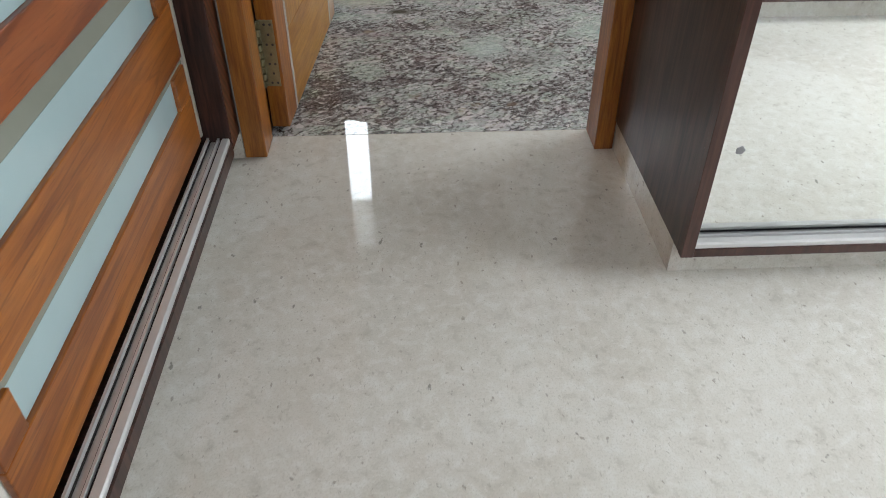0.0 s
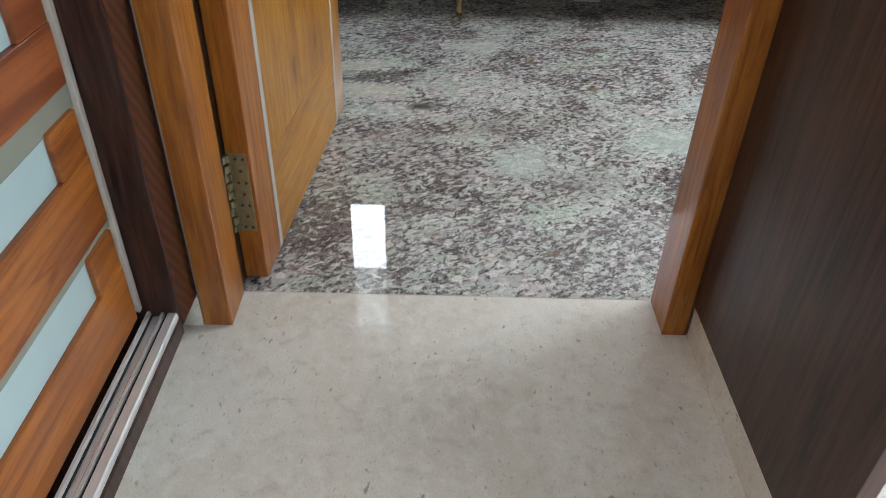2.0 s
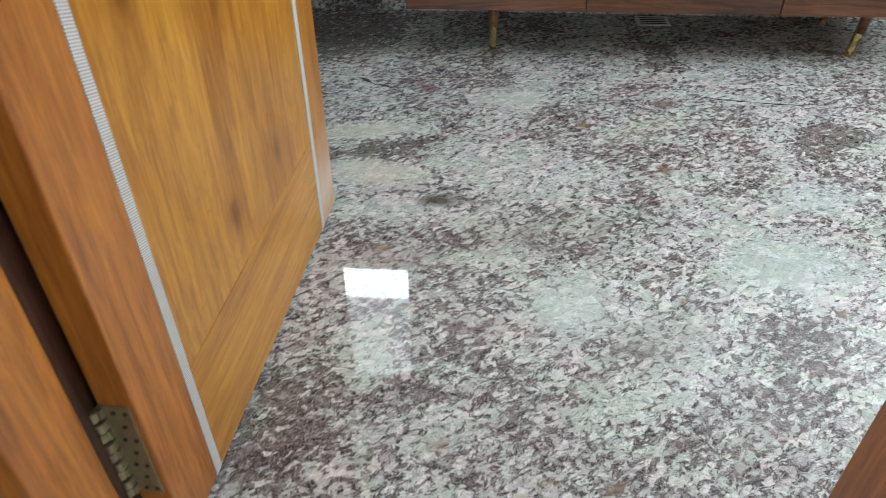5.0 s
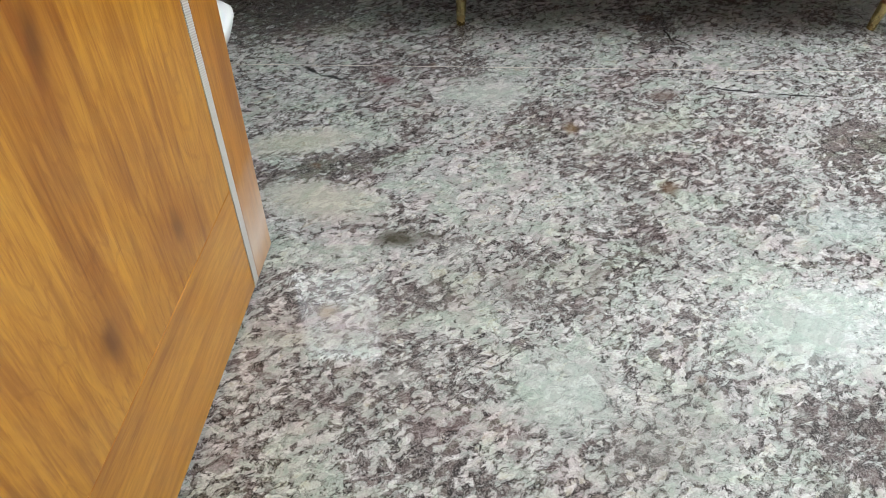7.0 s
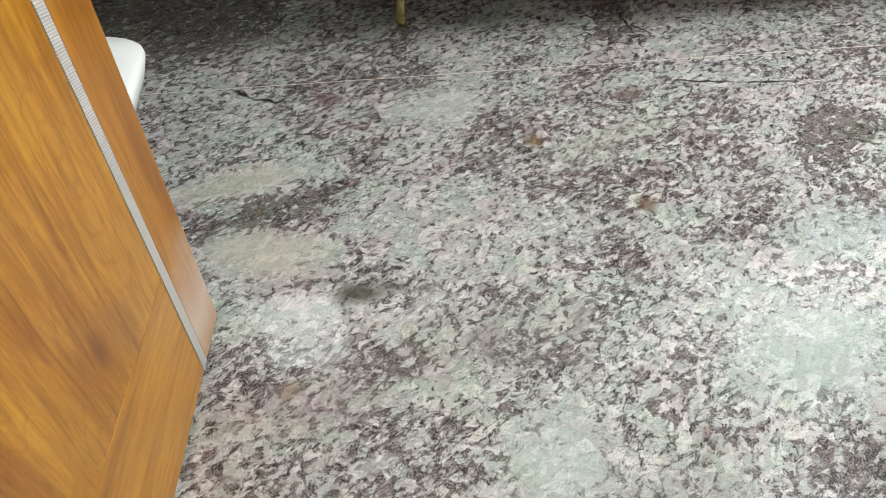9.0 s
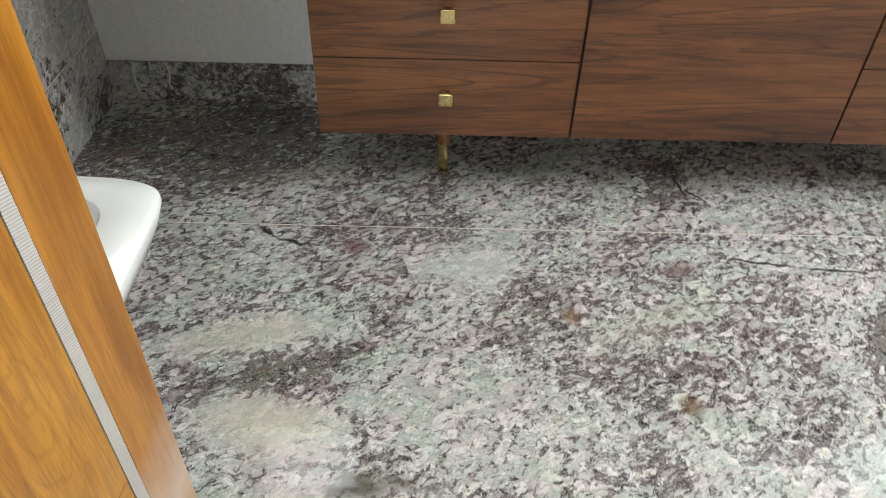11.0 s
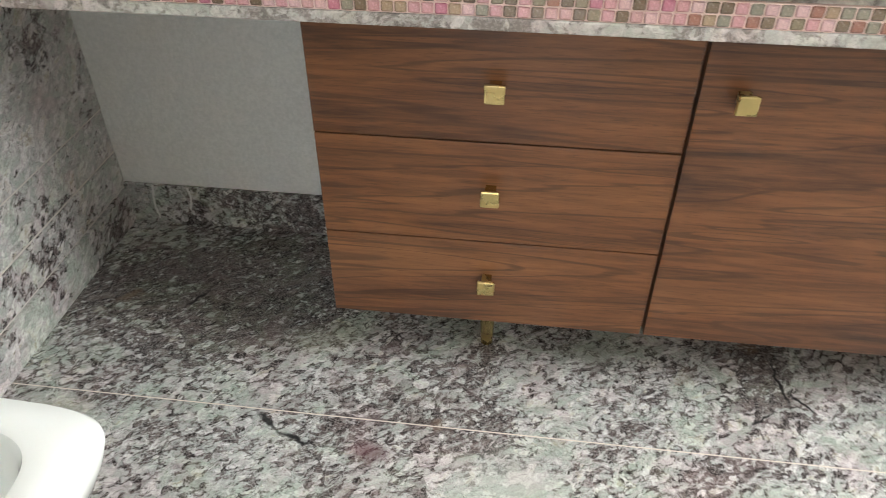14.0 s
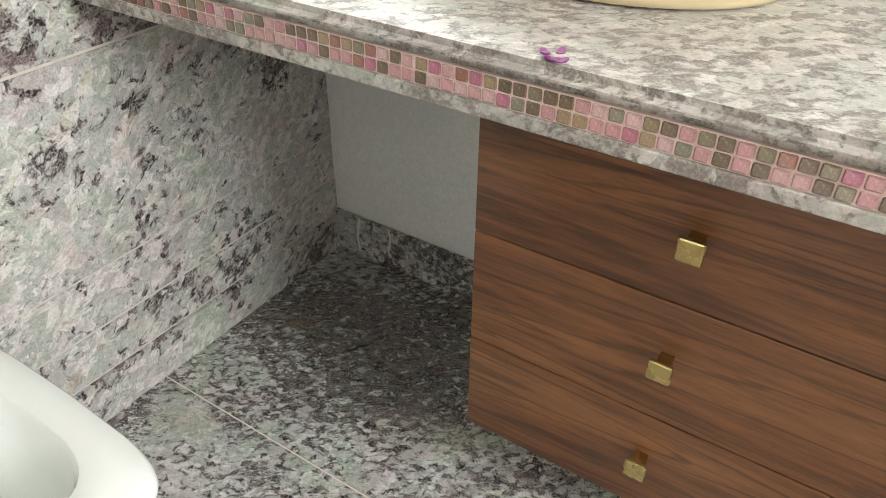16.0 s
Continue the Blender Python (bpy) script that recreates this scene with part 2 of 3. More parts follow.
    webbed = s.math("MAXIMUM", webbed, s.math("MULTIPLY", s.ramp(web2, [(0.007, 1.0), (0.018, 0.0)]), s.ramp(drift2, [(0.42, 0.8), (0.56, 0.0)])))
    c = s.mix(s.math("MULTIPLY", webbed, 0.7 if floor else 0.4), c, (0.04, 0.035, 0.035))
    if calm:
        c = s.mix(calm, c, (0.36, 0.335, 0.30))
    rust = s.voronoi(4.5, v=s.warp(0.16, 12, 3, o))
    c = s.mix(s.math("MULTIPLY", s.ramp(rust, [(0.05, 1.0), (0.14, 0.0)]), 0.45), c, (0.22, 0.14, 0.085))
    if floor:
        for x, y, rx, ry, spin, col, f in TINTS:
            tint = [min(1.0, q * 1.75) for q in col]
            small_dark = sum(col) < 0.6
            c = s.mix(s.math("MULTIPLY", s.blob(x, y, rx, ry, spin, 0.7, min(0.10, 0.004 + 0.38 * min(rx, ry)), 18), f), c, s.mix(0.15 if small_dark else 0.5, col, s.mix(1.0, c, tint, "MULTIPLY")))
        for x, y, rx, ry, spin in VEINS:
            c = s.mix(s.math("MULTIPLY", s.blob(x, y, rx, ry, spin, 0.6, 0.028, 34), 0.95), c, (0.022, 0.022, 0.022))
    s.color(c)
    s.rough(s.ramp(s.noise(7, 4), [(0.3, gloss[0]), (0.75, gloss[1])]))
    return s.m


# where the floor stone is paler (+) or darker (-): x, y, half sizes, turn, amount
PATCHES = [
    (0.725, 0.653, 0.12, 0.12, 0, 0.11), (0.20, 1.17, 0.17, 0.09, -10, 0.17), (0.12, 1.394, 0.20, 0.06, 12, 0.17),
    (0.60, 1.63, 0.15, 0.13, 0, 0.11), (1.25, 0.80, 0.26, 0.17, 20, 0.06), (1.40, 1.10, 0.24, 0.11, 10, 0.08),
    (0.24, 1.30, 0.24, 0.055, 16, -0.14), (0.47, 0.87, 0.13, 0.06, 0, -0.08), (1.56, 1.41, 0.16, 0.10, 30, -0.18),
    # (-0.17, 2.13): darker stone plus the counter's shade, put into the colour
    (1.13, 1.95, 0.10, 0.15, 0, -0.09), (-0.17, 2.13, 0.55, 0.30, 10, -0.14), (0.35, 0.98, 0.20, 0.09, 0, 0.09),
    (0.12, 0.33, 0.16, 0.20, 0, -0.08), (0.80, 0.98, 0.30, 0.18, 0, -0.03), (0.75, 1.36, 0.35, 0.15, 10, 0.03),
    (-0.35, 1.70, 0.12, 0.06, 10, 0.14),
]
# coloured drifts: x, y, half sizes, turn, colour, amount
TINTS = [
    (0.725, 0.653, 0.13, 0.12, 0, (0.50, 0.57, 0.53), 0.75), (0.20, 1.17, 0.19, 0.09, -10, (0.57, 0.55, 0.46), 0.8),
    (0.12, 1.394, 0.20, 0.065, 12, (0.53, 0.53, 0.43), 0.8), (0.393, 1.041, 0.075, 0.035, 4, (0.085, 0.08, 0.055), 0.9),
    (0.475, 1.05, 0.028, 0.02, 0, (0.12, 0.11, 0.09), 0.8), (0.60, 1.63, 0.14, 0.12, 0, (0.55, 0.59, 0.54), 0.65),
    (0.821, 1.468, 0.026, 0.03, 0, (0.20, 0.13, 0.06), 0.8), (1.032, 1.226, 0.03, 0.035, 0, (0.17, 0.10, 0.06), 0.8),
    (0.325, 1.685, 0.06, 0.03, 0, (0.14, 0.06, 0.07), 0.7), (1.09, 1.628, 0.07, 0.035, 15, (0.20, 0.14, 0.12), 0.6),
    (0.268, 0.832, 0.03, 0.03, 0, (0.26, 0.19, 0.11), 0.6), (0.414, 0.674, 0.055, 0.02, 10, (0.72, 0.72, 0.70), 0.8),
    (0.17, 1.985, 0.14, 0.06, 15, (0.36, 0.35, 0.27), 0.5), (0.53, 1.00, 0.05, 0.06, 0, (0.62, 0.63, 0.60), 0.6),
    (0.77, 2.01, 0.10, 0.06, 0, (0.34, 0.38, 0.33), 0.5), (-0.35, 1.70, 0.12, 0.06, 10, (0.42, 0.42, 0.33), 0.6),
    (1.25, 0.80, 0.22, 0.13, 20, (0.50, 0.585, 0.55), 0.55), (1.40, 1.10, 0.20, 0.08, 10, (0.49, 0.58, 0.55), 0.55),
    (0.90, 0.55, 0.20, 0.10, 30, (0.30, 0.31, 0.28), 0.45), (0.62, 0.90, 0.24, 0.09, 12, (0.27, 0.26, 0.235), 0.40),
    (0.30, 0.80, 0.20, 0.09, 10, (0.36, 0.29, 0.30), 0.40), (1.00, 1.45, 0.22, 0.07, 25, (0.52, 0.50, 0.43), 0.40),
]
VEINS = [(0.10, 1.735, 0.05, 0.007, -38), (0.17, 1.70, 0.055, 0.007, -16), (1.30, 1.655, 0.13, 0.006, -9),
         (1.47, 1.635, 0.10, 0.006, -6), (1.175, 1.97, 0.006, 0.09, 6), (1.12, 1.87, 0.05, 0.004, 40), (1.21, 1.92, 0.05, 0.004, -50), (-0.185, 2.07, 0.05, 0.006, 60)]

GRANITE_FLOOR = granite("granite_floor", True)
GRANITE_WALL = granite("granite_wall", False, 1.3, 0.11, 3.0, (0.06, 0.14), 0.0, (-34, 0, 0), (1.0, 0.75, 1.3), 9.0, 0.90, 0.2)
GRANITE_TOP = granite("granite_top", False, 1.2, 0.03, 9.0, (0.50, 0.64), 0.38, rosy=0.3)


def marble():
    s = Shade("cream_marble", 0.1, 0, 0.0, 0.5)
    v = s.warp(0.03, 12, 3)
    big = s.noise(2.2, 4, 0.6, 0.8)
    mid = s.noise(28, 4, 0.6, 0.4, v)
    c = s.mix(s.ramp(big, [(0.3, 0.0), (0.7, 1.0)]), (0.64, 0.61, 0.54), (0.745, 0.725, 0.66))
    c = s.mix(s.math("MULTIPLY", s.ramp(mid, [(0.5, 0.0), (0.66, 1.0)]), 0.75), c, (0.78, 0.77, 0.72))
    c = s.mix(s.math("MULTIPLY", s.ramp(mid, [(0.3, 1.0), (0.44, 0.0)]), 0.55), c, (0.50, 0.475, 0.41))
    # small fossils and pits
    jag = s.warp(0.026, 60, 3, s.mapped((1.25, 0.8, 1), (0, 0, 65)))
    for scale, cut, size, dark, col in ((17, 0.80, 0.12, 0.75, (0.20, 0.19, 0.165)), (36, 0.66, 0.17, 0.62, (0.26, 0.235, 0.19)), (80, 0.55, 0.24, 0.45, (0.36, 0.33, 0.27))):
        sep = s.n.new("ShaderNodeSeparateColor")
        s.l.new(s.voronoi(scale, v=jag, out="Color"), sep.inputs[0])
        gate = s.ramp(sep.outputs[0], [(cut, 0.0), (cut + 0.02, 1.0)])
        pit = s.ramp(s.voronoi(scale, v=s.mapped((1, 1, 1), src=jag)), [(size * 0.6, 1.0), (size, 0.0)])
        c = s.mix(s.math("MULTIPLY", s.math("MULTIPLY", gate, pit), dark), c, col)
    c = s.mix(s.math("MULTIPLY", s.ramp(s.noise(240, 3, 0.6), [(0.36, 1.0), (0.5, 0.0)]), 0.35), c, (0.47, 0.44, 0.38))
    shell = s.ramp(s.noise(90, 3, 0.5, 0.2, s.mapped((1, 2.2, 1), (0, 0, 75))), [(0.58, 0.0), (0.68, 1.0)])
    c = s.mix(s.math("MULTIPLY", shell, 0.45), c, (0.80, 0.785, 0.74))
    stain = s.noise(3.5, 3, 0.5, 0.5, s.mapped((1, 1, 1), loc=(3, 1, 0)))
    c = s.mix(s.math("MULTIPLY", s.ramp(stain, [(0.55, 0.0), (0.75, 1.0)]), 0.2), c, (0.50, 0.43, 0.31))
    s.color(c)
    s.rough(s.ramp(s.noise(5, 4), [(0.3, 0.012), (0.7, 0.035)]))
    return s.m


MARBLE = marble()
TEAK = wood("varnished_teak", (0.13, 0.030, 0.005), (0.38, 0.126, 0.015), (0.52, 0.205, 0.028), "z", 1.1, 0.3, 0.2, 0.5, False, 0.08)
PINE = wood("yellow_door_wood", (0.22, 0.066, 0.006), (0.47, 0.205, 0.018), (0.59, 0.295, 0.034), "z", 1.1, 0.3, 0.2, 0.55, True, 0.22)
PINE_RAIL = wood("yellow_rail_wood", (0.29, 0.105, 0.010), (0.50, 0.225, 0.022), (0.60, 0.30, 0.038), "y", 1.2, 0.3, 0.2, 0.45, False, 0.25)
PLANK = wood("plank_wood", (0.10, 0.020, 0.004), (0.29, 0.085, 0.012), (0.47, 0.170, 0.026), "y", 0.8, 0.3, 0.2, 0.35, False, 0.4)
PLANK_RED = wood("red_plank_wood", (0.075, 0.014, 0.005), (0.23, 0.058, 0.016), (0.36, 0.110, 0.030), "y", 0.7, 0.3, 0.2, 0.25, False, 0.5)


def pale_foot_stile():
    """The outer stile's varnish, paler near the floor."""
    m = wood("pale_foot_teak", (0.20, 0.062, 0.008), (0.40, 0.160, 0.018), (0.50, 0.230, 0.030), "z", 1.1, 0.3, 0.2, 0.45, False, 0.1)
    n, l = m.node_tree.nodes, m.node_tree.links
    b = n["Principled BSDF"]
    old = b.inputs["Base Color"].links[0].from_socket
    tc, sep = n.new("ShaderNodeTexCoord"), n.new("ShaderNodeSeparateXYZ")
    l.new(tc.outputs["Object"], sep.inputs[0])
    noi = n.new("ShaderNodeTexNoise")
    noi.inputs["Scale"].default_value, noi.inputs["Detail"].default_value = 9, 4
    l.new(tc.outputs["Object"], noi.inputs["Vector"])
    add = n.new("ShaderNodeMath")
    add.operation = "MULTIPLY_ADD"
    l.new(noi.outputs[0], add.inputs[0])
    add.inputs[1].default_value = 0.16
    l.new(sep.outputs["Z"], add.inputs[2])
    rp = n.new("ShaderNodeValToRGB")
    e = rp.color_ramp.elements
    e[0].position, e[0].color = 0.10, (0.3, 0.3, 0.3, 1)
    e[1].position, e[1].color = 0.36, (0, 0, 0, 1)
    mid = e.new(0.19)
    mid.color = (0.75, 0.75, 0.75, 1)
    l.new(add.outputs[0], rp.inputs[0])
    mx = n.new("ShaderNodeMix")
    mx.data_type = "RGBA"
    l.new(rp.outputs[0], mx.inputs[0])
    l.new(old, mx.inputs[6])
    mx.inputs[7].default_value = (0.62, 0.52, 0.44, 1)
    l.new(mx.outputs[2], b.inputs["Base Color"])
    return m


TEAK_PALE_FOOT = pale_foot_stile()
WENGE = wood("dark_wenge", (0.006, 0.003, 0.002), (0.028, 0.011, 0.008), (0.085, 0.036, 0.027), "z", 0.9, 0.34, 0.0, 0.8)
WENGE_EDGE = wood("wenge_edge", (0.025, 0.008, 0.006), (0.055, 0.019, 0.013), (0.085, 0.031, 0.021), "z", 1.2, 0.32, 0.3, 0.5)


def striped_rosewood():
    """Rosewood veneer with slanting dark stripes."""
    s = Shade("striped_rosewood", 0.3, 0, 0.3)
    w = s.n.new("ShaderNodeTexWave")
    s.l.new(s.mapped((1, 1, 1), (57, 0, 0), src=s.warp(0.02, 6, 3)), w.inputs[0])
    w.bands_direction = "Z"
    for k, x in (("Scale", 15), ("Distortion", 1.3), ("Detail", 3), ("Detail Scale", 1.6)):
        w.inputs[k].default_value = x
    g = s.noise(90, 5, 0.65, 0.5, s.mapped((1, 0.15, 1), (57, 0, 0)))
    c = s.ramp(w.outputs[1], [(0.12, (0.018, 0.007, 0.005)), (0.5, (0.060, 0.018, 0.011)), (0.9, (0.110, 0.034, 0.020))])
    s.color(s.mix(s.math("MULTIPLY", s.ramp(g, [(0.35, 1.0), (0.6, 0.0)]), 0.4), c, (0.03, 0.011, 0.008)))
    s.bump(g, 0.1, 0.0005)
    return s.m


ROSE = striped_rosewood()
WALNUT = wood("walnut_front", (0.030, 0.012, 0.007), (0.148, 0.056, 0.021), (0.25, 0.108, 0.042), "x", 1.3, 0.36, 0.1, 0.38, False, 0.5)
BRASS = plain("satin_brass", (0.54, 0.43, 0.19), 0.26, 1.0, 0, 0.06, 90, 0.02)
OLD_BRASS = plain("aged_brass", (0.36, 0.335, 0.21), 0.38, 0.85, 0, 0.2, 90, 0.05)
ALU = plain("aluminium", (0.72, 0.72, 0.71), 0.36, 0.5, 0, 0.04, 40, 0.0)
STEEL = plain("dark_steel", (0.10, 0.10, 0.10), 0.35, 0.9, 0, 0.1)
BLACK = plain("black_gap", (0.012, 0.010, 0.010), 0.6)
CERAMIC = plain("white_ceramic", (0.90, 0.93, 0.91), 0.08, 0, 0.3, 0.01, 20, 0.0)
BASIN_CLAY = plain("beige_ceramic", (0.68, 0.58, 0.37), 0.2, 0, 0.3, 0.04, 20, 0.0)
AQUA = plain("aqua_glass", (0.38, 0.51, 0.52), 0.12, 0, 0.5, 0.03, 12, 0.0)
SAGE = plain("sage_gloss", (0.235, 0.25, 0.20), 0.16, 0, 0.4, 0.05, 12, 0.0)
OFFWHITE = plain("offwhite_edge", (0.66, 0.64, 0.58), 0.4, 0, 0, 0.05)
PAINT = plain("wall_paint", (0.42, 0.41, 0.385), 0.75, 0, 0, 0.03, 120, 0.15)
CEIL_PAINT = plain("ceiling_paint", (0.62, 0.61, 0.59), 0.8, 0, 0, 0.02, 120, 0.1)
GROUT = plain("pale_grout", (0.70, 0.63, 0.55), 0.7, 0, 0, 0.1)
MOSAIC_GROUT = plain("mosaic_grout", (0.66, 0.50, 0.46), 0.7, 0, 0, 0.08)
JOINT = plain("stone_joint", (0.58, 0.54, 0.49), 0.6, 0, 0, 0.2, 40, 0.1)
DRIP = plain("dried_grout", (0.70, 0.70, 0.68), 0.6, 0, 0, 0.08)
GLUE = plain("grey_glue", (0.30, 0.30, 0.30), 0.5, 0, 0, 0.12)
PETAL = plain("purple_petal", (0.20, 0.032, 0.17), 0.5, 0, 0, 0.2)


def grey_plaster():
    s = Shade("grey_plaster", 0.7)
    a = s.noise(130, 5, 0.6)
    b = s.noise(5, 3)
    c = s.mix(s.ramp(a, [(0.35, 0.0), (0.65, 1.0)]), (0.76, 0.785, 0.765), (0.88, 0.90, 0.88))
    c = s.mix(s.math("MULTIPLY", s.ramp(b, [(0.4, 0.0), (0.7, 1.0)]), 0.3), c, (0.74, 0.75, 0.755))
    s.color(c)
    s.bump(s.math("ADD", s.math("MULTIPLY", a, 0.5), s.noise(55, 4, 0.6, 0.8, s.mapped((1, 1, 0.6)))), 0.55, 0.003)
    return s.m


PLASTER = grey_plaster()


def ribbed_tape():
    """A woven grey inlay with fine slanting ribs."""
    s = Shade("ribbed_grey_inlay", 0.45)
    w = s.n.new("ShaderNodeTexWave")
    s.l.new(s.mapped((1, 1, 1), (18, 0, 0)), w.inputs[0])
    w.bands_direction = "Z"
    w.inputs["Scale"].default_value = 80
    s.color(s.mix(w.outputs[1], (0.40, 0.385, 0.355), (0.55, 0.535, 0.505)))
    s.bump(w.outputs[1], 0.5, 0.001)
    return s.m


TAPE = ribbed_tape()


def mosaic():
    """Cast glass tiles, cloudy inside; the dark rim paints in the glass's reflections."""
    s = Shade("mosaic_glass", 0.12, 0, 0.6)
    c = s.ramp(s.random(), [(0.0, (0.17, 0.125, 0.085)), (0.16, (0.58, 0.31, 0.33)), (0.32, (0.24, 0.20, 0.13)), (0.42, (0.66, 0.44, 0.45)),
                            (0.56, (0.33, 0.155, 0.115)), (0.66, (0.50, 0.185, 0.26)), (0.76, (0.25, 0.235, 0.185)), (0.86, (0.60, 0.36, 0.36)), (0.94, (0.36, 0.26, 0.17))], "CONSTANT")
    swirl = s.noise(150, 4, 0.65, 1.6)
    c = s.mix(s.math("MULTIPLY", s.ramp(swirl, [(0.42, 0.0), (0.62, 1.0)]), 0.6), c, s.mix(0.55, c, (0.09, 0.075, 0.055)))
    c = s.mix(s.math("MULTIPLY", s.ramp(swirl, [(0.34, 1.0), (0.46, 0.0)]), 0.45), c, s.mix(0.5, c, (0.72, 0.62, 0.58)))
    sep = s.n.new("ShaderNodeSeparateXYZ")
    s.l.new(s.c, sep.inputs[0])
    out = s.math("MAXIMUM", s.math("ABSOLUTE", sep.outputs["X"]), s.math("ABSOLUTE", sep.outputs["Z"]))
    s.color(s.mix(s.math("MULTIPLY", s.ramp(s.math("MULTIPLY", out, 100.0), [(0.42, 0.0), (0.74, 1.0)]), 0.4), c, s.mix(1.0, c, (0.45, 0.40, 0.38), "MULTIPLY")))
    return s.m


MOSAIC = mosaic()


def mirror_mat():
    s = Shade("mirror", 0.015, 1.0)
    s.color((0.90, 0.92, 0.91))
    return s.m


MIRROR = mirror_mat()


def pane_mat(name, tint):
    """Window glass, clear with a slight gloss."""
    m = bpy.data.materials.new(name)
    m.use_nodes = True
    n, l = m.node_tree.nodes, m.node_tree.links
    n.remove(n["Principled BSDF"])
    t, g, mx = n.new("ShaderNodeBsdfTransparent"), n.new("ShaderNodeBsdfGlossy"), n.new("ShaderNodeMixShader")
    t.inputs[0].default_value = (*tint, 1)
    g.inputs["Roughness"].default_value = 0.02
    mx.inputs[0].default_value = 0.07
    l.new(t.outputs[0], mx.inputs[1])
    l.new(g.outputs[0], mx.inputs[2])
    l.new(mx.outputs[0], n["Material Output"].inputs[0])
    return m


CLEAR = pane_mat("clear_pane", (0.95, 0.97, 0.97))


def glow(name, color, strength):
    m = bpy.data.materials.new(name)
    m.use_nodes = True
    n = m.node_tree.nodes
    e = n.new("ShaderNodeEmission")
    e.inputs[0].default_value, e.inputs[1].default_value = (*color, 1), strength
    m.node_tree.links.new(e.outputs[0], n["Material Output"].inputs[0])
    return m


OUTSIDE = glow("bright_sky_outside", (0.93, 0.97, 1.0), 25)


# ---------------------------------------------------------------- builders
def box(bm, x0, x1, y0, y1, z0, z1, bevel=0.0, seg=2):
    made = bmesh.ops.create_cube(bm, size=1.0)["verts"]
    for v in made:
        v.co = Vector((x0 + (v.co.x + 0.5) * (x1 - x0), y0 + (v.co.y + 0.5) * (y1 - y0), z0 + (v.co.z + 0.5) * (z1 - z0)))
    if bevel:
        edges = list({e for v in made for e in v.link_edges})
        bmesh.ops.bevel(bm, geom=edges, offset=bevel, segments=seg, affect="EDGES", profile=0.5)
    return bm


def boxed(*args, **kw):
    return box(bmesh.new(), *args, **kw)


def rod(bm, a, b, ra, rb, sides=20, bevel=0.0):
    """A round bar from a to b with end radii."""
    a, b = Vector(a), Vector(b)
    m = Matrix.Translation((a + b) / 2) @ (b - a).to_track_quat("Z", "Y").to_matrix().to_4x4()
    made = bmesh.ops.create_cone(bm, cap_ends=True, segments=sides, radius1=ra, radius2=rb, depth=(b - a).length, matrix=m)["verts"]
    if bevel:
        caps = [e for e in {e for v in made for e in v.link_edges} if any(len(f.verts) > 4 for f in e.link_faces)]
        bmesh.ops.bevel(bm, geom=caps, offset=bevel, segments=2, affect="EDGES")
    return bm


def loft(bm, rings, close_first=False, close_last=False):
    rows = [[bm.verts.new(p) for p in r] for r in rings]
    n = len(rows[0])
    for a, b in zip(rows, rows[1:]):
        for i in range(n):
            bm.faces.new((a[i], a[(i + 1) % n], b[(i + 1) % n], b[i]))
    if close_first:
        bm.faces.new(rows[0][::-1])
    if close_last:
        bm.faces.new(rows[-1])
    bmesh.ops.recalc_face_normals(bm, faces=bm.faces)
    return bm


def mesh_object(name, bm, material, smooth=False):
    data = bpy.data.meshes.new(name)
    bm.to_mesh(data)
    bm.free()
    data.materials.append(material)
    if smooth:
        for p in data.polygons:
            p.use_smooth = True
    return new(name, data)


def thing(name, base, label, category, group="", kind=""):
    ob = new(name)
    ob.empty_display_size = 0.05
    ob.location = base
    return tagged(ob, label, category, group, kind)


def part(name, bm, material, parent, label="", smooth=False):
    """One mesh, built in place, under a thing or a part."""
    ob = mesh_object(name, bm, material, smooth)
    ob.parent = parent
    root = parent
    while root.parent:
        root = root.parent
    ob.matrix_parent_inverse = Matrix.Translation(-Vector(root.location))
    if parent.parent:
        ob.matrix_parent_inverse = Matrix()
    return tagged(ob, label)


def structure(name, bm, material, label, category):
    return tagged(mesh_object(name, bm, material), label, category, "", "structure")


# ---------------------------------------------------------------- the rooms
HIGH = 2.7
# bedroom: marble floor up to the bathroom threshold
structure("floor_bedroom", boxed(-0.9, 3.4, -3.2, 0.0, -0.12, 0.0), MARBLE, "polished cream marble floor with small grey flecks", "floor")
bath_floor = structure("floor_bathroom", boxed(-0.6, 3.5, 0.002, 2.55, -0.12, -0.0006), GROUT, "pale grout bed under the granite floor slabs", "floor")

# wall between the rooms with the doorway
bm = bmesh.new()
box(bm, -0.9, -0.07, -0.112, 0.03, 0.0, HIGH)
box(bm, 1.037, 3.5, -0.112, 0.03, 0.0, HIGH)
box(bm, -0.07, 1.037, -0.112, 0.03, 2.12, HIGH)
structure("wall_partition", bm, PAINT, "white painted wall with the bathroom doorway", "wall")
structure("wall_bedroom_west", boxed(-0.98, -0.9, -3.2, 0.03, 0.0, HIGH), PAINT, "white painted bedroom wall", "wall")
# the opening in this unseen wall is added for the south fill lamp
bm = bmesh.new()
box(bm, -0.98, 0.02, -3.28, -3.2, 0.0, HIGH)
box(bm, 1.18, 3.48, -3.28, -3.2, 0.0, HIGH)
box(bm, 0.02, 1.18, -3.28, -3.2, 0.0, 0.87)
box(bm, 0.02, 1.18, -3.28, -3.2, 2.13, HIGH)
structure("wall_bedroom_south", bm, PAINT, "white painted bedroom wall with an unseen window opening", "wall")
bm = bmesh.new()
box(bm, 3.4, 3.48, -3.2, -2.08, 0.0, HIGH)
box(bm, 3.4, 3.48, -0.92, 0.03, 0.0, HIGH)
box(bm, 3.4, 3.48, -2.08, -0.92, 0.0, 0.55)
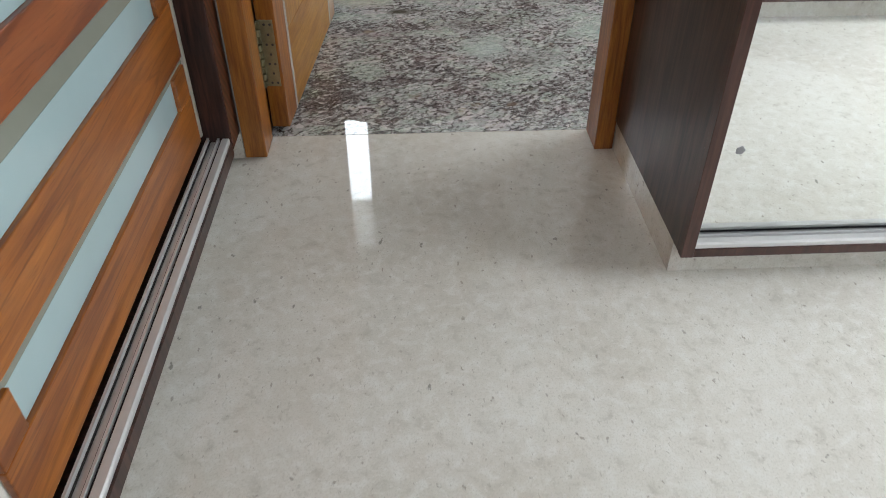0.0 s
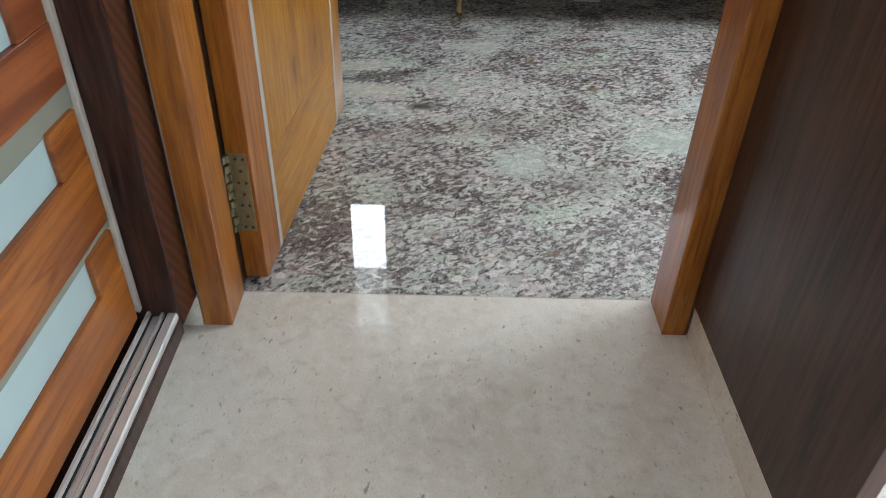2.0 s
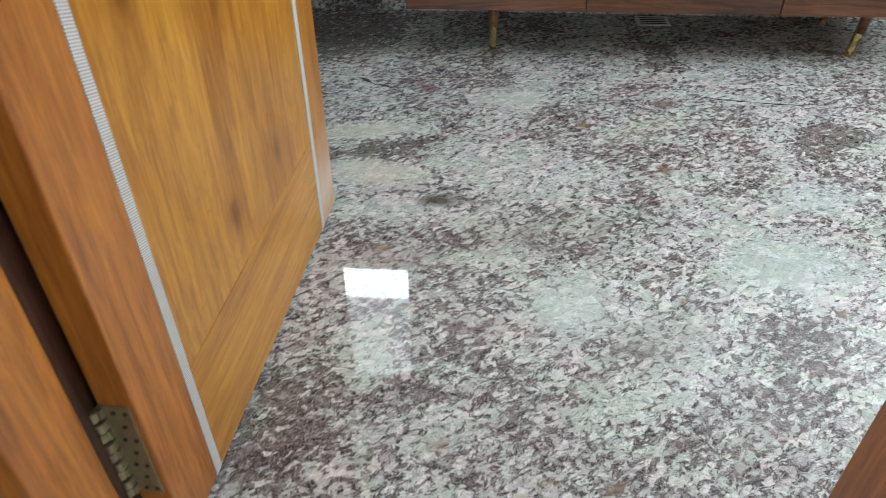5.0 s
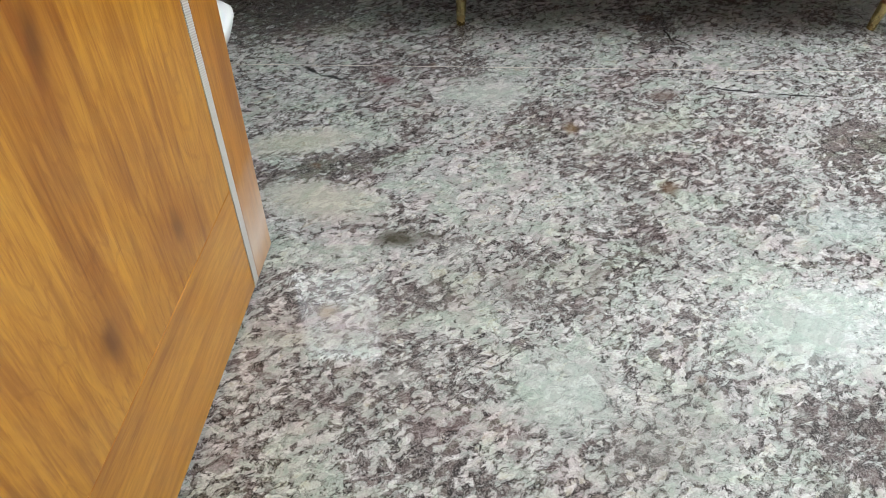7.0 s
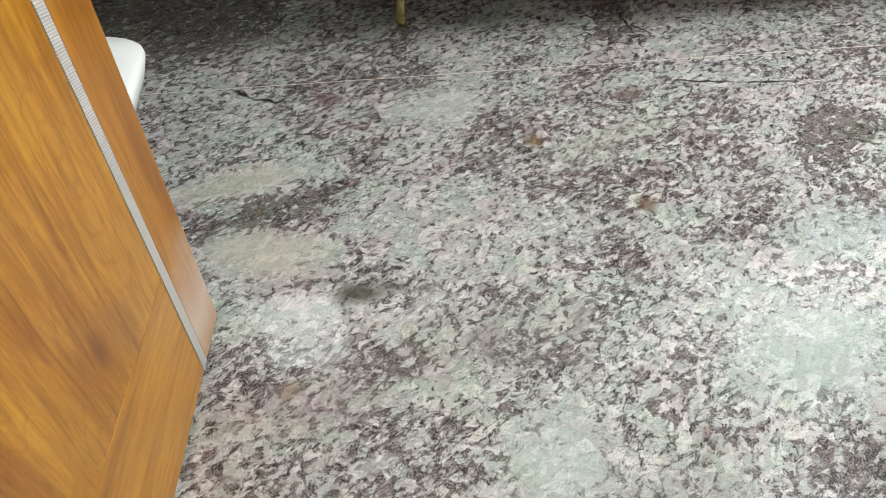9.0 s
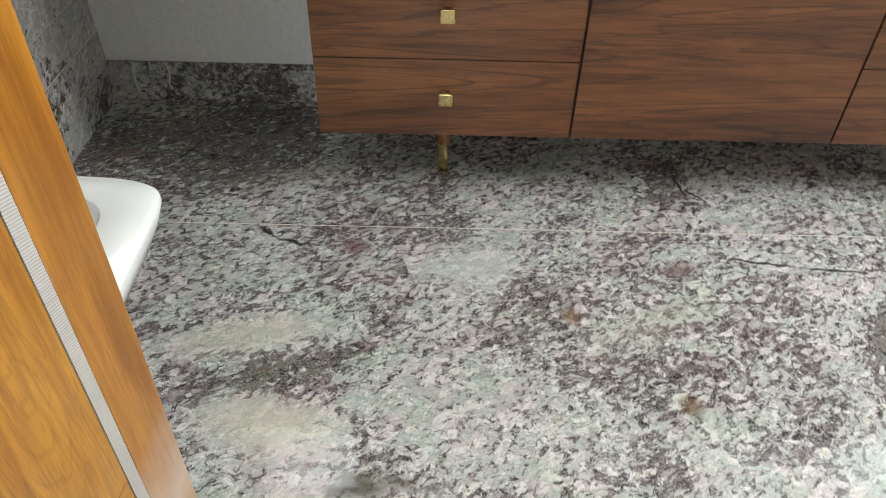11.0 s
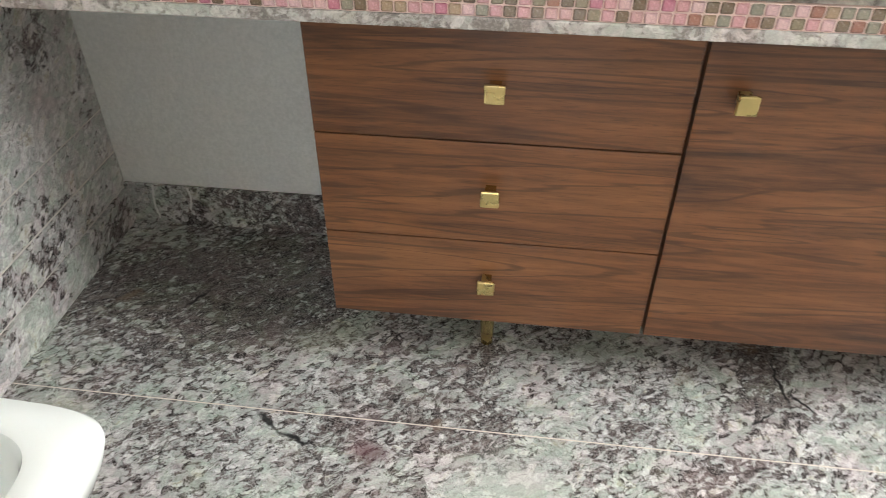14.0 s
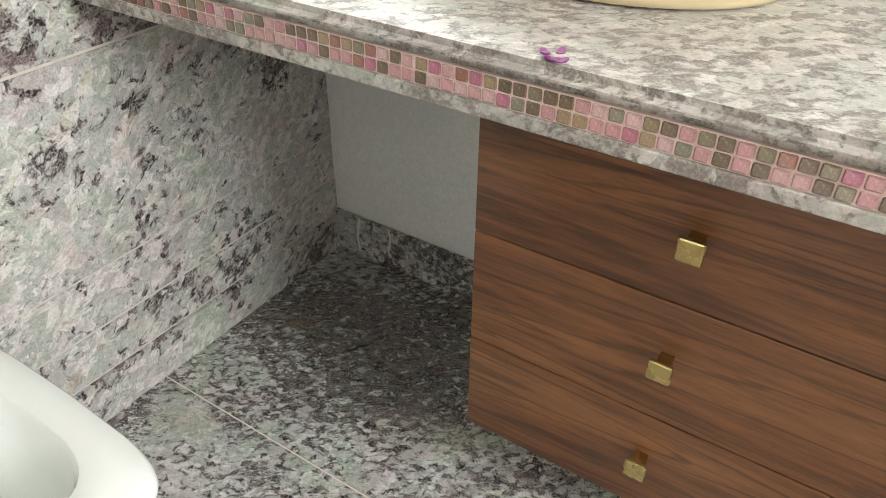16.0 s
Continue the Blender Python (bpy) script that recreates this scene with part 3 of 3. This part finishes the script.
box(bm, 3.4, 3.48, -2.08, -0.92, 1.95, HIGH)
structure("wall_bedroom_east", bm, PAINT, "white painted bedroom wall with an unseen window opening", "wall")
structure("ceiling_bedroom", boxed(-0.98, 3.48, -3.28, 0.03, HIGH, HIGH + 0.08), CEIL_PAINT, "plain white ceiling", "ceiling")

# bathroom walls
NY = 2.381
structure("wall_bathroom_west", boxed(-0.66, -0.505, 0.03, NY + 0.15, 0.0, HIGH), GROUT, "wall behind the granite cladding", "wall")
bm = bmesh.new()
box(bm, -0.66, -0.30, NY, NY + 0.15, 0.0, HIGH)
box(bm, 0.15, 3.5, NY, NY + 0.15, 0.0, HIGH)
box(bm, -0.30, 0.15, NY, NY + 0.15, 0.0, 1.05)
box(bm, -0.30, 0.15, NY, NY + 0.15, 2.33, HIGH)
structure("wall_bathroom_north", bm, PLASTER, "grey textured plaster wall", "wall")
bm = bmesh.new()
box(bm, 3.4, 3.5, 0.03, 0.55, 0.0, HIGH)
box(bm, 3.4, 3.5, 2.05, NY, 0.0, HIGH)
box(bm, 3.4, 3.5, 0.55, 2.05, 0.0, 1.4)
box(bm, 3.4, 3.5, 0.55, 2.05, 2.6, HIGH)
structure("wall_bathroom_east", bm, PAINT, "pale bathroom wall with a window opening", "wall")
structure("ceiling_bathroom", boxed(-0.66, 3.5, 0.03, NY + 0.15, HIGH, HIGH + 0.08), CEIL_PAINT, "plain white ceiling", "ceiling")

# granite skirting along the grey wall, dried grout runs on it
SK = 0.122
structure("baseboard_north", boxed(-0.486, 3.39, NY - 0.014, NY - 0.002, 0.0, SK, bevel=0.001), GRANITE_FLOOR, "dark granite skirting below the grey plaster", "skirting")


def drip(x, z0, z1, w):
    bm = bmesh.new()
    n = 7
    for i in range(n):
        a, b = i / n, (i + 1) / n
        za, zb = z1 + (z0 - z1) * a, z1 + (z0 - z1) * b
        sw = 0.005 * math.sin(4 * a + x * 40)
        box(bm, x + sw - w * (1 - 0.5 * a), x + sw + w * (1 - 0.5 * a), NY - 0.018, NY - 0.0145, zb, za + 0.001)
    ob = mesh_object("grout_run", bm, DRIP)
    return tagged(ob, "thin dried white grout run on the granite skirting", "grout run", "grout runs on the skirting")


drip(-0.405, 0.016, SK - 0.001, 0.0024)
drip(-0.305, 0.050, SK - 0.001, 0.0021)

# narrow window in the grey wall, a sunshade slab outside over it
win = thing("window_1", (-0.07, NY + 0.06, 1.05), "narrow bright window in the grey plaster wall", "window", "", "structure")
bm = bmesh.new()
box(bm, -0.298, -0.278, NY + 0.03, NY + 0.07, 1.051, 2.329, bevel=0.003)
box(bm, 0.128, 0.148, NY + 0.03, NY + 0.07, 1.051, 2.329, bevel=0.003)
box(bm, -0.278, 0.128, NY + 0.03, NY + 0.07, 1.051, 1.071, bevel=0.003)
box(bm, -0.278, 0.128, NY + 0.03, NY + 0.07, 2.309, 2.329, bevel=0.003)
part("window_frame", bm, ALU, win)
pane = part("pane", boxed(-0.278, 0.128, NY + 0.047, NY + 0.052, 1.071, 2.309), CLEAR, win)
pane.visible_shadow = False
bm = rod(bmesh.new(), (-0.055, NY + 0.028, 2.225), (0.004, NY + 0.028, 2.212), 0.006, 0.006, 10)
rod(bm, (0.004, NY + 0.028, 2.212), (-0.022, NY + 0.028, 2.318), 0.006, 0.006, 10)
part("stay", bm, STEEL, win, "bent dark steel window stay")
structure("trim_sunshade", boxed(-1.6, 1.6, NY + 0.151, 3.24, 2.46, 2.54), PAINT, "concrete sunshade slab over the window", "sunshade")
structure("backdrop_north", boxed(-2.6, 2.6, 3.9, 3.92, -1.0, 5.2), OUTSIDE, "bright daylight outside the window", "sky")


def cladding(z0, z1, x):
    part("cladding_slab", boxed(-0.504, x, 0.035, NY - 0.001, z0, z1, bevel=0.0012), GRANITE_WALL, clad)


clad = thing("granite_cladding", (-0.5, 1.1, 0.0), "pink and white granite wall cladding in horizontal slabs", "wall cladding", "", "structure")
for z in (0.108, 0.215, 0.339, 0.742):
    part("joint", boxed(-0.504, -0.4905, 0.035, NY - 0.001, z - 0.0025, z + 0.0025), JOINT, clad, "pale joint line")
for z0, z1, x in ((0.0, 0.1055, -0.480), (0.1105, 0.2125, -0.4882), (0.2175, 0.3365, -0.4900), (0.3415, 0.7395, -0.4882), (0.7445, 1.30, -0.4892), (1.302, 2.0, -0.4885), (2.002, 2.69, -0.4892)):
    cladding(z0, z1, x)

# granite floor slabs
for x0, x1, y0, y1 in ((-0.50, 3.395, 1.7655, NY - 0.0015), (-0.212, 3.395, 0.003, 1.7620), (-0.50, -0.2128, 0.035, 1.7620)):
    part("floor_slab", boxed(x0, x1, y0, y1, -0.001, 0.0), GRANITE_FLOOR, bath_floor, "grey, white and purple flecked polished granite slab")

# ---------------------------------------------------------------- doorway
frame_thing = thing("door_frame", (0.49, -0.05, 0.0), "varnished teak door frame around the bathroom doorway", "door frame", "", "structure")
part("jamb", boxed(-0.068, -0.004, -0.122, -0.001, 0.0, 2.12, bevel=0.003), TEAK, frame_thing)
part("jamb", boxed(0.979, 1.035, -0.122, -0.001, 0.0, 2.12, bevel=0.003), TEAK, frame_thing)
# near-black wood on the stop stands in for deep shade in the gap
part("stop", boxed(-0.068, -0.0115, -0.0005, 0.115, 0.0, 2.12), WENGE, frame_thing, "stop behind the jamb, coloured dark for the gap's shade")
part("head", boxed(-0.004, 0.979, -0.122, -0.001, 2.06, 2.12, bevel=0.003), TEAK, frame_thing)
structure("baseboard_west", boxed(-0.30, -0.0695, -0.124, -0.113, 0.0, 0.084, bevel=0.001), MARBLE, "cream marble skirting beside the door frame", "skirting")

# the open door: built closed along local y, then turned about its hinge
HINGE = pose(0.046, 0.040, 0.0, 0, 0, -4.4)


def turned(bm, m=HINGE):
    bmesh.ops.transform(bm, matrix=m, verts=bm.verts)
    return bm


DL, DT = 0.972, 0.055
door = thing("panelled_door", (0.02, 0.04, 0.0), "open yellow wooden door with grey inlaid strips", "door")
part("stile", turned(boxed(-DT, 0.0, 0.0, 0.1225, 0.012, 2.05, bevel=0.0025)), TEAK, door, "orange varnished hinge stile")
part("stile", turned(boxed(-DT, 0.0, 0.8685, DL, 0.012, 2.05, bevel=0.0025)), TEAK_PALE_FOOT, door, "orange varnished outer stile, paler near the floor")
part("rail", turned(boxed(-DT + 0.002, -0.001, 0.1455, 0.8445, 0.012, 0.272, bevel=0.0015)), PINE_RAIL, door)
part("rail", turned(boxed(-DT + 0.002, -0.001, 0.1455, 0.8445, 1.88, 2.05, bevel=0.0015)), PINE_RAIL, door)
part("panel", turned(boxed(-DT + 0.004, -0.0015, 0.1455, 0.8445, 0.273, 1.88)), PINE, door, "yellow knotty wooden panel")
for y0 in (0.123, 0.846):
    part("inlay_strip", turned(boxed(-DT + 0.004, -0.0004, y0, y0 + 0.022, 0.012, 2.05)), TAPE, door, "ribbed grey inlay strip")


def hinge(z0):
    """A broad brass butt hinge: a leaf with two columns of dark screw heads, knuckles of two leaves in turn."""
    plate = part("hinge", turned(boxed(-0.054, -0.008, -0.0035, 0.0005, z0, z0 + 0.205, bevel=0.001)), OLD_BRASS, door, "aged brass butt hinge")
    for i in range(9):
        z = z0 + 0.0015 + i * 0.0227
        dx = 0.003 if i % 2 else -0.001
        bm = rod(bmesh.new(), (-0.058 + dx, -0.012, z), (-0.058 + dx, -0.012, z + 0.0195), 0.0088, 0.0088, 16, 0.0012)
        box(bm, -0.060 + dx, -0.046, -0.012, -0.0030, z + 0.0005, z + 0.019, bevel=0.0008, seg=1)
        part("knuckle", turned(bm), OLD_BRASS, plate)
    for i in range(7):
        for x in (-0.016, -0.033) if i % 2 == 0 else (-0.0245,):
            z = z0 + 0.012 + i * 0.030
            part("screw", turned(rod(bmesh.new(), (x, -0.0050, z), (x, -0.003, z), 0.0036, 0.0036, 12)), STEEL, plate)


hinge(0.152)
hinge(1.70)

# ---------------------------------------------------------------- sliding wardrobe along the west side
ward = thing("sliding_wardrobe", (-0.4, -1.0, 0.0), "dark wardrobe with wood plank and aqua glass sliding doors", "wardrobe")
part("side_panel", boxed(-0.66, -0.074, -0.218, -0.1135, 0.085, 2.4, bevel=0.002), WENGE, ward)
part("side_veneer", boxed(-0.0737, -0.0727, -0.216, -0.1145, 0.087, 2.398), ROSE, ward, "striped rosewood veneer on the return")
part("base_board", boxed(-0.66, -0.073, -2.35, -0.2185, 0.068, 0.107, bevel=0.002), WENGE, ward)
part("plinth", boxed(-0.62, -0.128, -2.35, -0.13, 0.0, 0.0675), MARBLE, ward, "cream marble plinth set back")
part("top_board", boxed(-0.66, -0.073, -2.35, -0.2185, 2.37, 2.4, bevel=0.002), WENGE, ward)
part("back_panel", boxed(-0.68, -0.661, -2.35, -0.1135, 0.085, 2.4), WENGE, ward)


def track(parent, x0, x1, y0, y1, z, along):
    """An aluminium double sliding track: one drawn profile with two raised rails."""
    prof = [(0.0, 0.0), (0.0, 0.018), (0.09, 0.018), (0.11, 0.004), (0.44, 0.004), (0.46, 0.016), (0.55, 0.016), (0.57, 0.005), (0.66, 0.005), (0.68, 0.015), (0.95, 0.015), (1.0, 0.010), (1.0, 0.0)]
    bm = bmesh.new()
    if along == "y":
        ends = [[bm.verts.new((x0 + a * (x1 - x0), y, z + h)) for a, h in prof] for y in (y0, y1)]
    else:
        ends = [[bm.verts.new((x, y1 - a * (y1 - y0), z + h)) for a, h in prof] for x in (x0, x1)]
    n = len(prof)
    for k in range(n):
        bm.faces.new((ends[0][k], ends[0][(k + 1) % n], ends[1][(k + 1) % n], ends[1][k]))
    bm.faces.new(ends[0])
    bm.faces.new(ends[1][::-1])
    bmesh.ops.recalc_face_normals(bm, faces=bm.faces)
    rail = part("track", bm, ALU, parent, "aluminium double sliding track")
    # black strips imitate the shade inside the track's grooves
    for a, b, h in ((0.10, 0.15, 0.0085), (0.385, 0.435, 0.0085), (0.575, 0.655, 0.0085)):
        if along == "y":
            shade_bm = boxed(x0 + a * (x1 - x0), x0 + b * (x1 - x0), y0, y1 - 0.001, z + 0.0045, z + h)
        else:
            shade_bm = boxed(x0, x1, y1 - b * (y1 - y0), y1 - a * (y1 - y0), z + 0.0045, z + h)
        part("brush_seal", shade_bm, BLACK, rail, "black strip painted for the groove's shade")
    return rail


track(ward, -0.140, -0.078, -2.35, -0.2195, 0.1075, "y")


def plank_door(y0, y1, x, label):
    """A sliding door: pale glass sheet with proud L-shaped planks, aqua glass and sage grey bands between them."""
    sheet = part("sliding_door", boxed(x - 0.03, x - 0.014, y0, y1, 0.136, 2.36), OFFWHITE, ward, label)
    rows = [(0.137, 0.274), (0.379, 0.516), (0.647, 0.748), (0.880, 0.995), (1.125, 1.24), (1.37, 1.49), (1.62, 1.74), (1.87, 1.99), (2.12, 2.355)]
    for i, (z0, z1) in enumerate(rows):
        red = i in (2, 5)
        bm = boxed(x - 0.013, x, y0 + 0.014, y1 - 0.032, z0, z1, bevel=0.002)
        part("plank", bm, PLANK_RED if red else PLANK, sheet)
        if i + 1 < len(rows):
            up = rows[i + 1][0]
            gz = z1 + (up - z1) * (0.76 if i == 0 else 0.62)
            part("glass_band", boxed(x - 0.0135, x - 0.010, y0 + 0.10, y1 - 0.132, z1 + 0.001, gz), AQUA, sheet, "pale aqua frosted glass band")
            part("sage_band", boxed(x - 0.0135, x - 0.0095, y0 + 0.016, y1 - 0.018, gz + 0.001, up - 0.001), SAGE, sheet, "sage grey glossy band")
            for a, b in ((y1 - 0.131, y1 - 0.034), (y0 + 0.016, y0 + 0.099)):
                part("upstand", boxed(x - 0.013, x - 0.0005, a, b, z1 + 0.0006, gz + 0.006, bevel=0.002), PLANK_RED if red else PLANK, sheet)
    part("edge_strip", boxed(x - 0.03, x - 0.002, y1 - 0.0135, y1, 0.136, 2.36, bevel=0.001), OFFWHITE, sheet, "off-white door edge strip")


plank_door(-1.42, -0.222, -0.145, "orange wood plank sliding door with aqua glass")
plank_door(-2.35, -1.38, -0.182, "orange wood plank sliding door with aqua glass")

# ---------------------------------------------------------------- mirror wardrobe beside the doorway
mw = thing("mirror_wardrobe", (1.9, -0.4, 0.0), "dark wardrobe with mirrored sliding doors", "wardrobe")
part("side_panel", boxed(1.030, 1.056, -0.745, -0.1235, 0.098, 2.4), WENGE, mw)
part("edge_band", boxed(1.029, 1.0575, -0.767, -0.7455, 0.0965, 2.4, bevel=0.0012), WENGE_EDGE, mw, "reddish brown edge band")
part("base_board", boxed(1.058, 3.1, -0.7665, -0.150, 0.097, 0.119, bevel=0.0012), WENGE_EDGE, mw)
part("plinth", boxed(1.036, 3.1, -0.697, -0.125, 0.0, 0.096), MARBLE, mw, "cream marble plinth set back")
part("top_board", boxed(1.058, 3.1, -0.7665, -0.150, 2.37, 2.4), WENGE, mw)
part("back_panel", boxed(1.058, 3.1, -0.149, -0.130, 0.10, 2.4), WENGE, mw)
track(mw, 1.0585, 3.1, -0.763, -0.700, 0.1195, "x")
mdoor = part("mirror_door", boxed(1.0590, 2.1, -0.720, -0.706, 0.142, 2.36), WENGE, mw, "mirrored sliding door")
part("mirror", boxed(1.0595, 2.099, -0.7245, -0.7205, 0.144, 2.358), MIRROR, mdoor, "clear silvered mirror")
mdoor2 = part("mirror_door", boxed(2.06, 3.1, -0.690, -0.676, 0.142, 2.36), WENGE, mw, "mirrored sliding door")
part("mirror", boxed(2.061, 3.099, -0.6945, -0.6905, 0.144, 2.358), MIRROR, mdoor2, "clear silvered mirror")
bm = bmesh.new()
for i in range(5):
    a = i * 1.3
    rod(bm, (1.118 + 0.005 * math.cos(a), -0.7246, 0.351 + 0.005 * math.sin(a)), (1.118 + 0.005 * math.cos(a), -0.7260, 0.351 + 0.005 * math.sin(a)), 0.006, 0.004, 7)
part("glue_spot", bm, GLUE, mdoor, "grey glue spot on the mirror")

# dark low cabinet across the room, seen in the mirror
opp = thing("bed_base", (2.2, -2.8, 0.0), "low dark wooden bed base on a cream plinth", "bed base")
part("plinth", boxed(0.95, 3.3, -3.15, -2.36, 0.0, 0.098), MARBLE, opp)
part("body", boxed(0.93, 3.32, -3.18, -2.26, 0.0985, 0.30, bevel=0.003), WENGE_EDGE, opp)

# ---------------------------------------------------------------- vanity
VF = 1.882
van = thing("vanity_cabinet", (1.15, 2.1, 0.0), "walnut vanity with brass knobs on tapered legs", "vanity")
part("body", boxed(0.233, 2.098, VF + 0.021, NY - 0.016, 0.199, 0.834), WALNUT, van)


def knob(parent, x, z):
    """A square brass cap on a smaller square neck."""
    bm = boxed(x - 0.0095, x + 0.0095, VF - 0.0285, VF - 0.0003, z - 0.0095, z + 0.0095, bevel=0.001)
    box(bm, x - 0.0165, x + 0.0165, VF - 0.034, VF - 0.0275, z - 0.0165, z + 0.0165, bevel=0.003)
    part("knob", bm, BRASS, parent, "square satin brass knob")


def front(name, x0, x1, z0, z1, kx, kz):
    f = part(name, boxed(x0, x1, VF, VF + 0.0205, z0, z1, bevel=0.0012), WALNUT, van)
    knob(f, kx, kz)


ROWS = ((0.197, 0.3955, 0.311), (0.3985, 0.6035, 0.513), (0.6065, 0.834, 0.708))
for z0, z1, kz in ROWS:
    front("drawer", 0.231, 0.8375, z0, z1, 0.535, kz)
    front("drawer", 1.4870, 2.10, z0, z1, 1.79, kz)
front("door", 0.8445, 1.4820, 0.197, 0.834, 0.909, 0.713)
for x in (0.534, 1.82):
    for y in (2.018, 2.30):
        lean = 0.025 if x > 1 else 0.0
        leg = part("leg", rod(bmesh.new(), (x + lean * 0.5, y, 0.088), (x + lean, y, 0.1985), 0.0165, 0.020, 20), WALNUT, van)
        part("ferrule", rod(bmesh.new(), (x, y, 0.0), (x + lean * 0.5, y, 0.088), 0.0135, 0.0168, 20, 0.001), BRASS, leg, "brass ferrule on the leg")

# ---------------------------------------------------------------- countertop with mosaic band
CF, CB = 1.787, 0.835
ctop = thing("countertop", (0.9, 2.05, CB), "granite countertop with a pink and brown mosaic band", "countertop")
part("lower_slab", boxed(-0.487, 2.88, CF - 0.002, NY - 0.016, CB, CB + 0.0185, bevel=0.0025), GRANITE_TOP, ctop)
part("core", boxed(-0.487, 2.88, CF + 0.0006, NY - 0.016, CB + 0.019, CB + 0.0535), MOSAIC_GROUT, ctop)
bm = boxed(-0.487, 2.88, CF - 0.006, NY - 0.016, CB + 0.054, CB + 0.080)
long_edges = [e for e in bm.edges if all(v.co.y < CF for v in e.verts) and abs(e.verts[0].co.z - e.verts[1].co.z) < 1e-6 and abs(e.verts[0].co.x - e.verts[1].co.x) > 1]
bmesh.ops.bevel(bm, geom=long_edges, offset=0.0115, segments=5, affect="EDGES")
part("top_slab", bm, GRANITE_TOP, ctop, "granite slab with a rounded front edge")
CT = CB + 0.0803

# basin and petals on the counter
prof = [(0.0, 0.0), (0.190, 0.0), (0.203, 0.004), (0.210, 0.014), (0.222, 0.05), (0.23, 0.115), (0.228, 0.124), (0.220, 0.124), (0.212, 0.11), (0.20, 0.05), (0.16, 0.025), (0.02, 0.018)]
bm = bmesh.new()
loft(bm, [[(0.27 + max(r, 0.002) * 1.22 * math.cos(a), 2.165 + max(r, 0.002) * 0.86 * math.sin(a), CT + z) for a in [2 * math.pi * k / 48 for k in range(48)]] for r, z in prof], True, True)
basin = tagged(mesh_object("vessel_basin", bm, BASIN_CLAY, True), "beige vessel basin standing on the granite counter", "basin")
for i, (dx, dy, turn) in enumerate(((0, 0, 10), (0.011, -0.004, 60), (-0.011, 0.003, -40), (0.004, 0.009, 100))):
    bm = bmesh.new()
    ring = []
    for k in range(10):
        a = 2 * math.pi * k / 10
        px, py = 0.0095 * math.cos(a), 0.005 * math.sin(a)
        c, s = math.cos(radians(turn)), math.sin(radians(turn))
        ring.append((0.363 + dx + px * c - py * s, 1.80 + dy + px * s + py * c, CT + 0.0002 + 0.002 * i + 0.25 * abs(px)))
    loft(bm, [ring, [(x, y, z + 0.0015) for x, y, z in ring]], True, True)
    tagged(mesh_object("petal", bm, PETAL), "small purple flower petal on the counter", "petal", "petals on the counter")

# ---------------------------------------------------------------- toilet
CX, CY = -0.227, 1.292


def rim(sx, sy, z, cx=CX, n=56, p=7.5):
    out = []
    for k in range(n):
        a = 2 * math.pi * k / n
        c, s = math.cos(a), math.sin(a)
        px = math.copysign(abs(c) ** (2 / p), c) * sx
        py = math.copysign(abs(s) ** (2 / p), s) * sy
        taper = 1 - 0.10 * max(0.0, px / sx) ** 2
        out.append((cx + px, CY + py * taper, z))
    return out


def hang(sx, sy, z):
    """An outer ring that keeps its back on the wall."""
    return rim(sx, sy, z, -0.4795 + sx)


wc = thing("wall_hung_toilet", (-0.3, CY, 0.08), "white ceramic wall-hung toilet with a square rim", "toilet")
outer = [hang(0.12, 0.10, 0.075), hang(0.15, 0.125, 0.08), hang(0.196, 0.146, 0.15), hang(0.226, 0.162, 0.23), hang(0.243, 0.171, 0.30), hang(0.2495, 0.177, 0.34), hang(0.2485, 0.1765, 0.350), hang(0.244, 0.1725, 0.356),
         rim(0.165, 0.126, 0.3565, -0.225, p=3.6), rim(0.158, 0.119, 0.353, -0.225, p=3.6)]
part("pan", loft(bmesh.new(), outer, True, False), CERAMIC, wc, "", True)
inner = [rim(0.158, 0.119, 0.353, -0.225, p=3.6), rim(0.150, 0.112, 0.335, -0.225, p=3.3), rim(0.135, 0.100, 0.27, -0.23, p=2.8), rim(0.10, 0.078, 0.21, -0.24, p=2.5), rim(0.06, 0.05, 0.17, -0.25, p=2.2), rim(0.02, 0.02, 0.16, -0.255, p=2)]
bowl_bm = loft(bmesh.new(), inner, False, True)
bmesh.ops.reverse_faces(bowl_bm, faces=bowl_bm.faces)
part("bowl", bowl_bm, CERAMIC, wc, "glazed inner bowl", True)

# small things on the floor
drain = thing("floor_drain", (1.165, 2.30, 0.0), "small square steel floor drain", "drain")
part("plate", boxed(1.10, 1.23, 2.255, 2.345, 0.0003, 0.004, bevel=0.001), ALU, drain)
for i in range(4):
    part("slot", boxed(1.115, 1.215, 2.268 + 0.018 * i, 2.275 + 0.018 * i, 0.0042, 0.0048), BLACK, drain)

# ---------------------------------------------------------------- mosaic tiles of the counter's front
tile_bm = boxed(-0.0082, 0.0082, -0.003, 0.003, -0.0075, 0.0075, bevel=0.0014, seg=1)
tile_mesh = bpy.data.meshes.new("mosaic_tile")
tile_bm.to_mesh(tile_mesh)
tile_bm.free()
tile_mesh.materials.append(MOSAIC)
rest = bmesh.new()
for row, z in enumerate((CB + 0.0278, CB + 0.0448)):
    x = -0.477 + 0.0012 * row
    count = 0
    while x < 2.86:
        if count < 145:
            tile = new("mosaic_tile", tile_mesh)
            tile.location = Vector((x, CF + 0.0015 + 0.0006 * random.random(), z)) - ctop.location
            tile.rotation_euler = (0.03 * (random.random() - 0.5), 0.04 * (random.random() - 0.5), 0.03 * (random.random() - 0.5))
            tile.parent = ctop
        else:
            box(rest, x - 0.0082, x + 0.0082, CF - 0.0015, CF + 0.0038, z - 0.0075, z + 0.0075)
        x += 0.0184
        count += 1
tagged(part("mosaic_rest", rest, MOSAIC, ctop), kind="stuff")
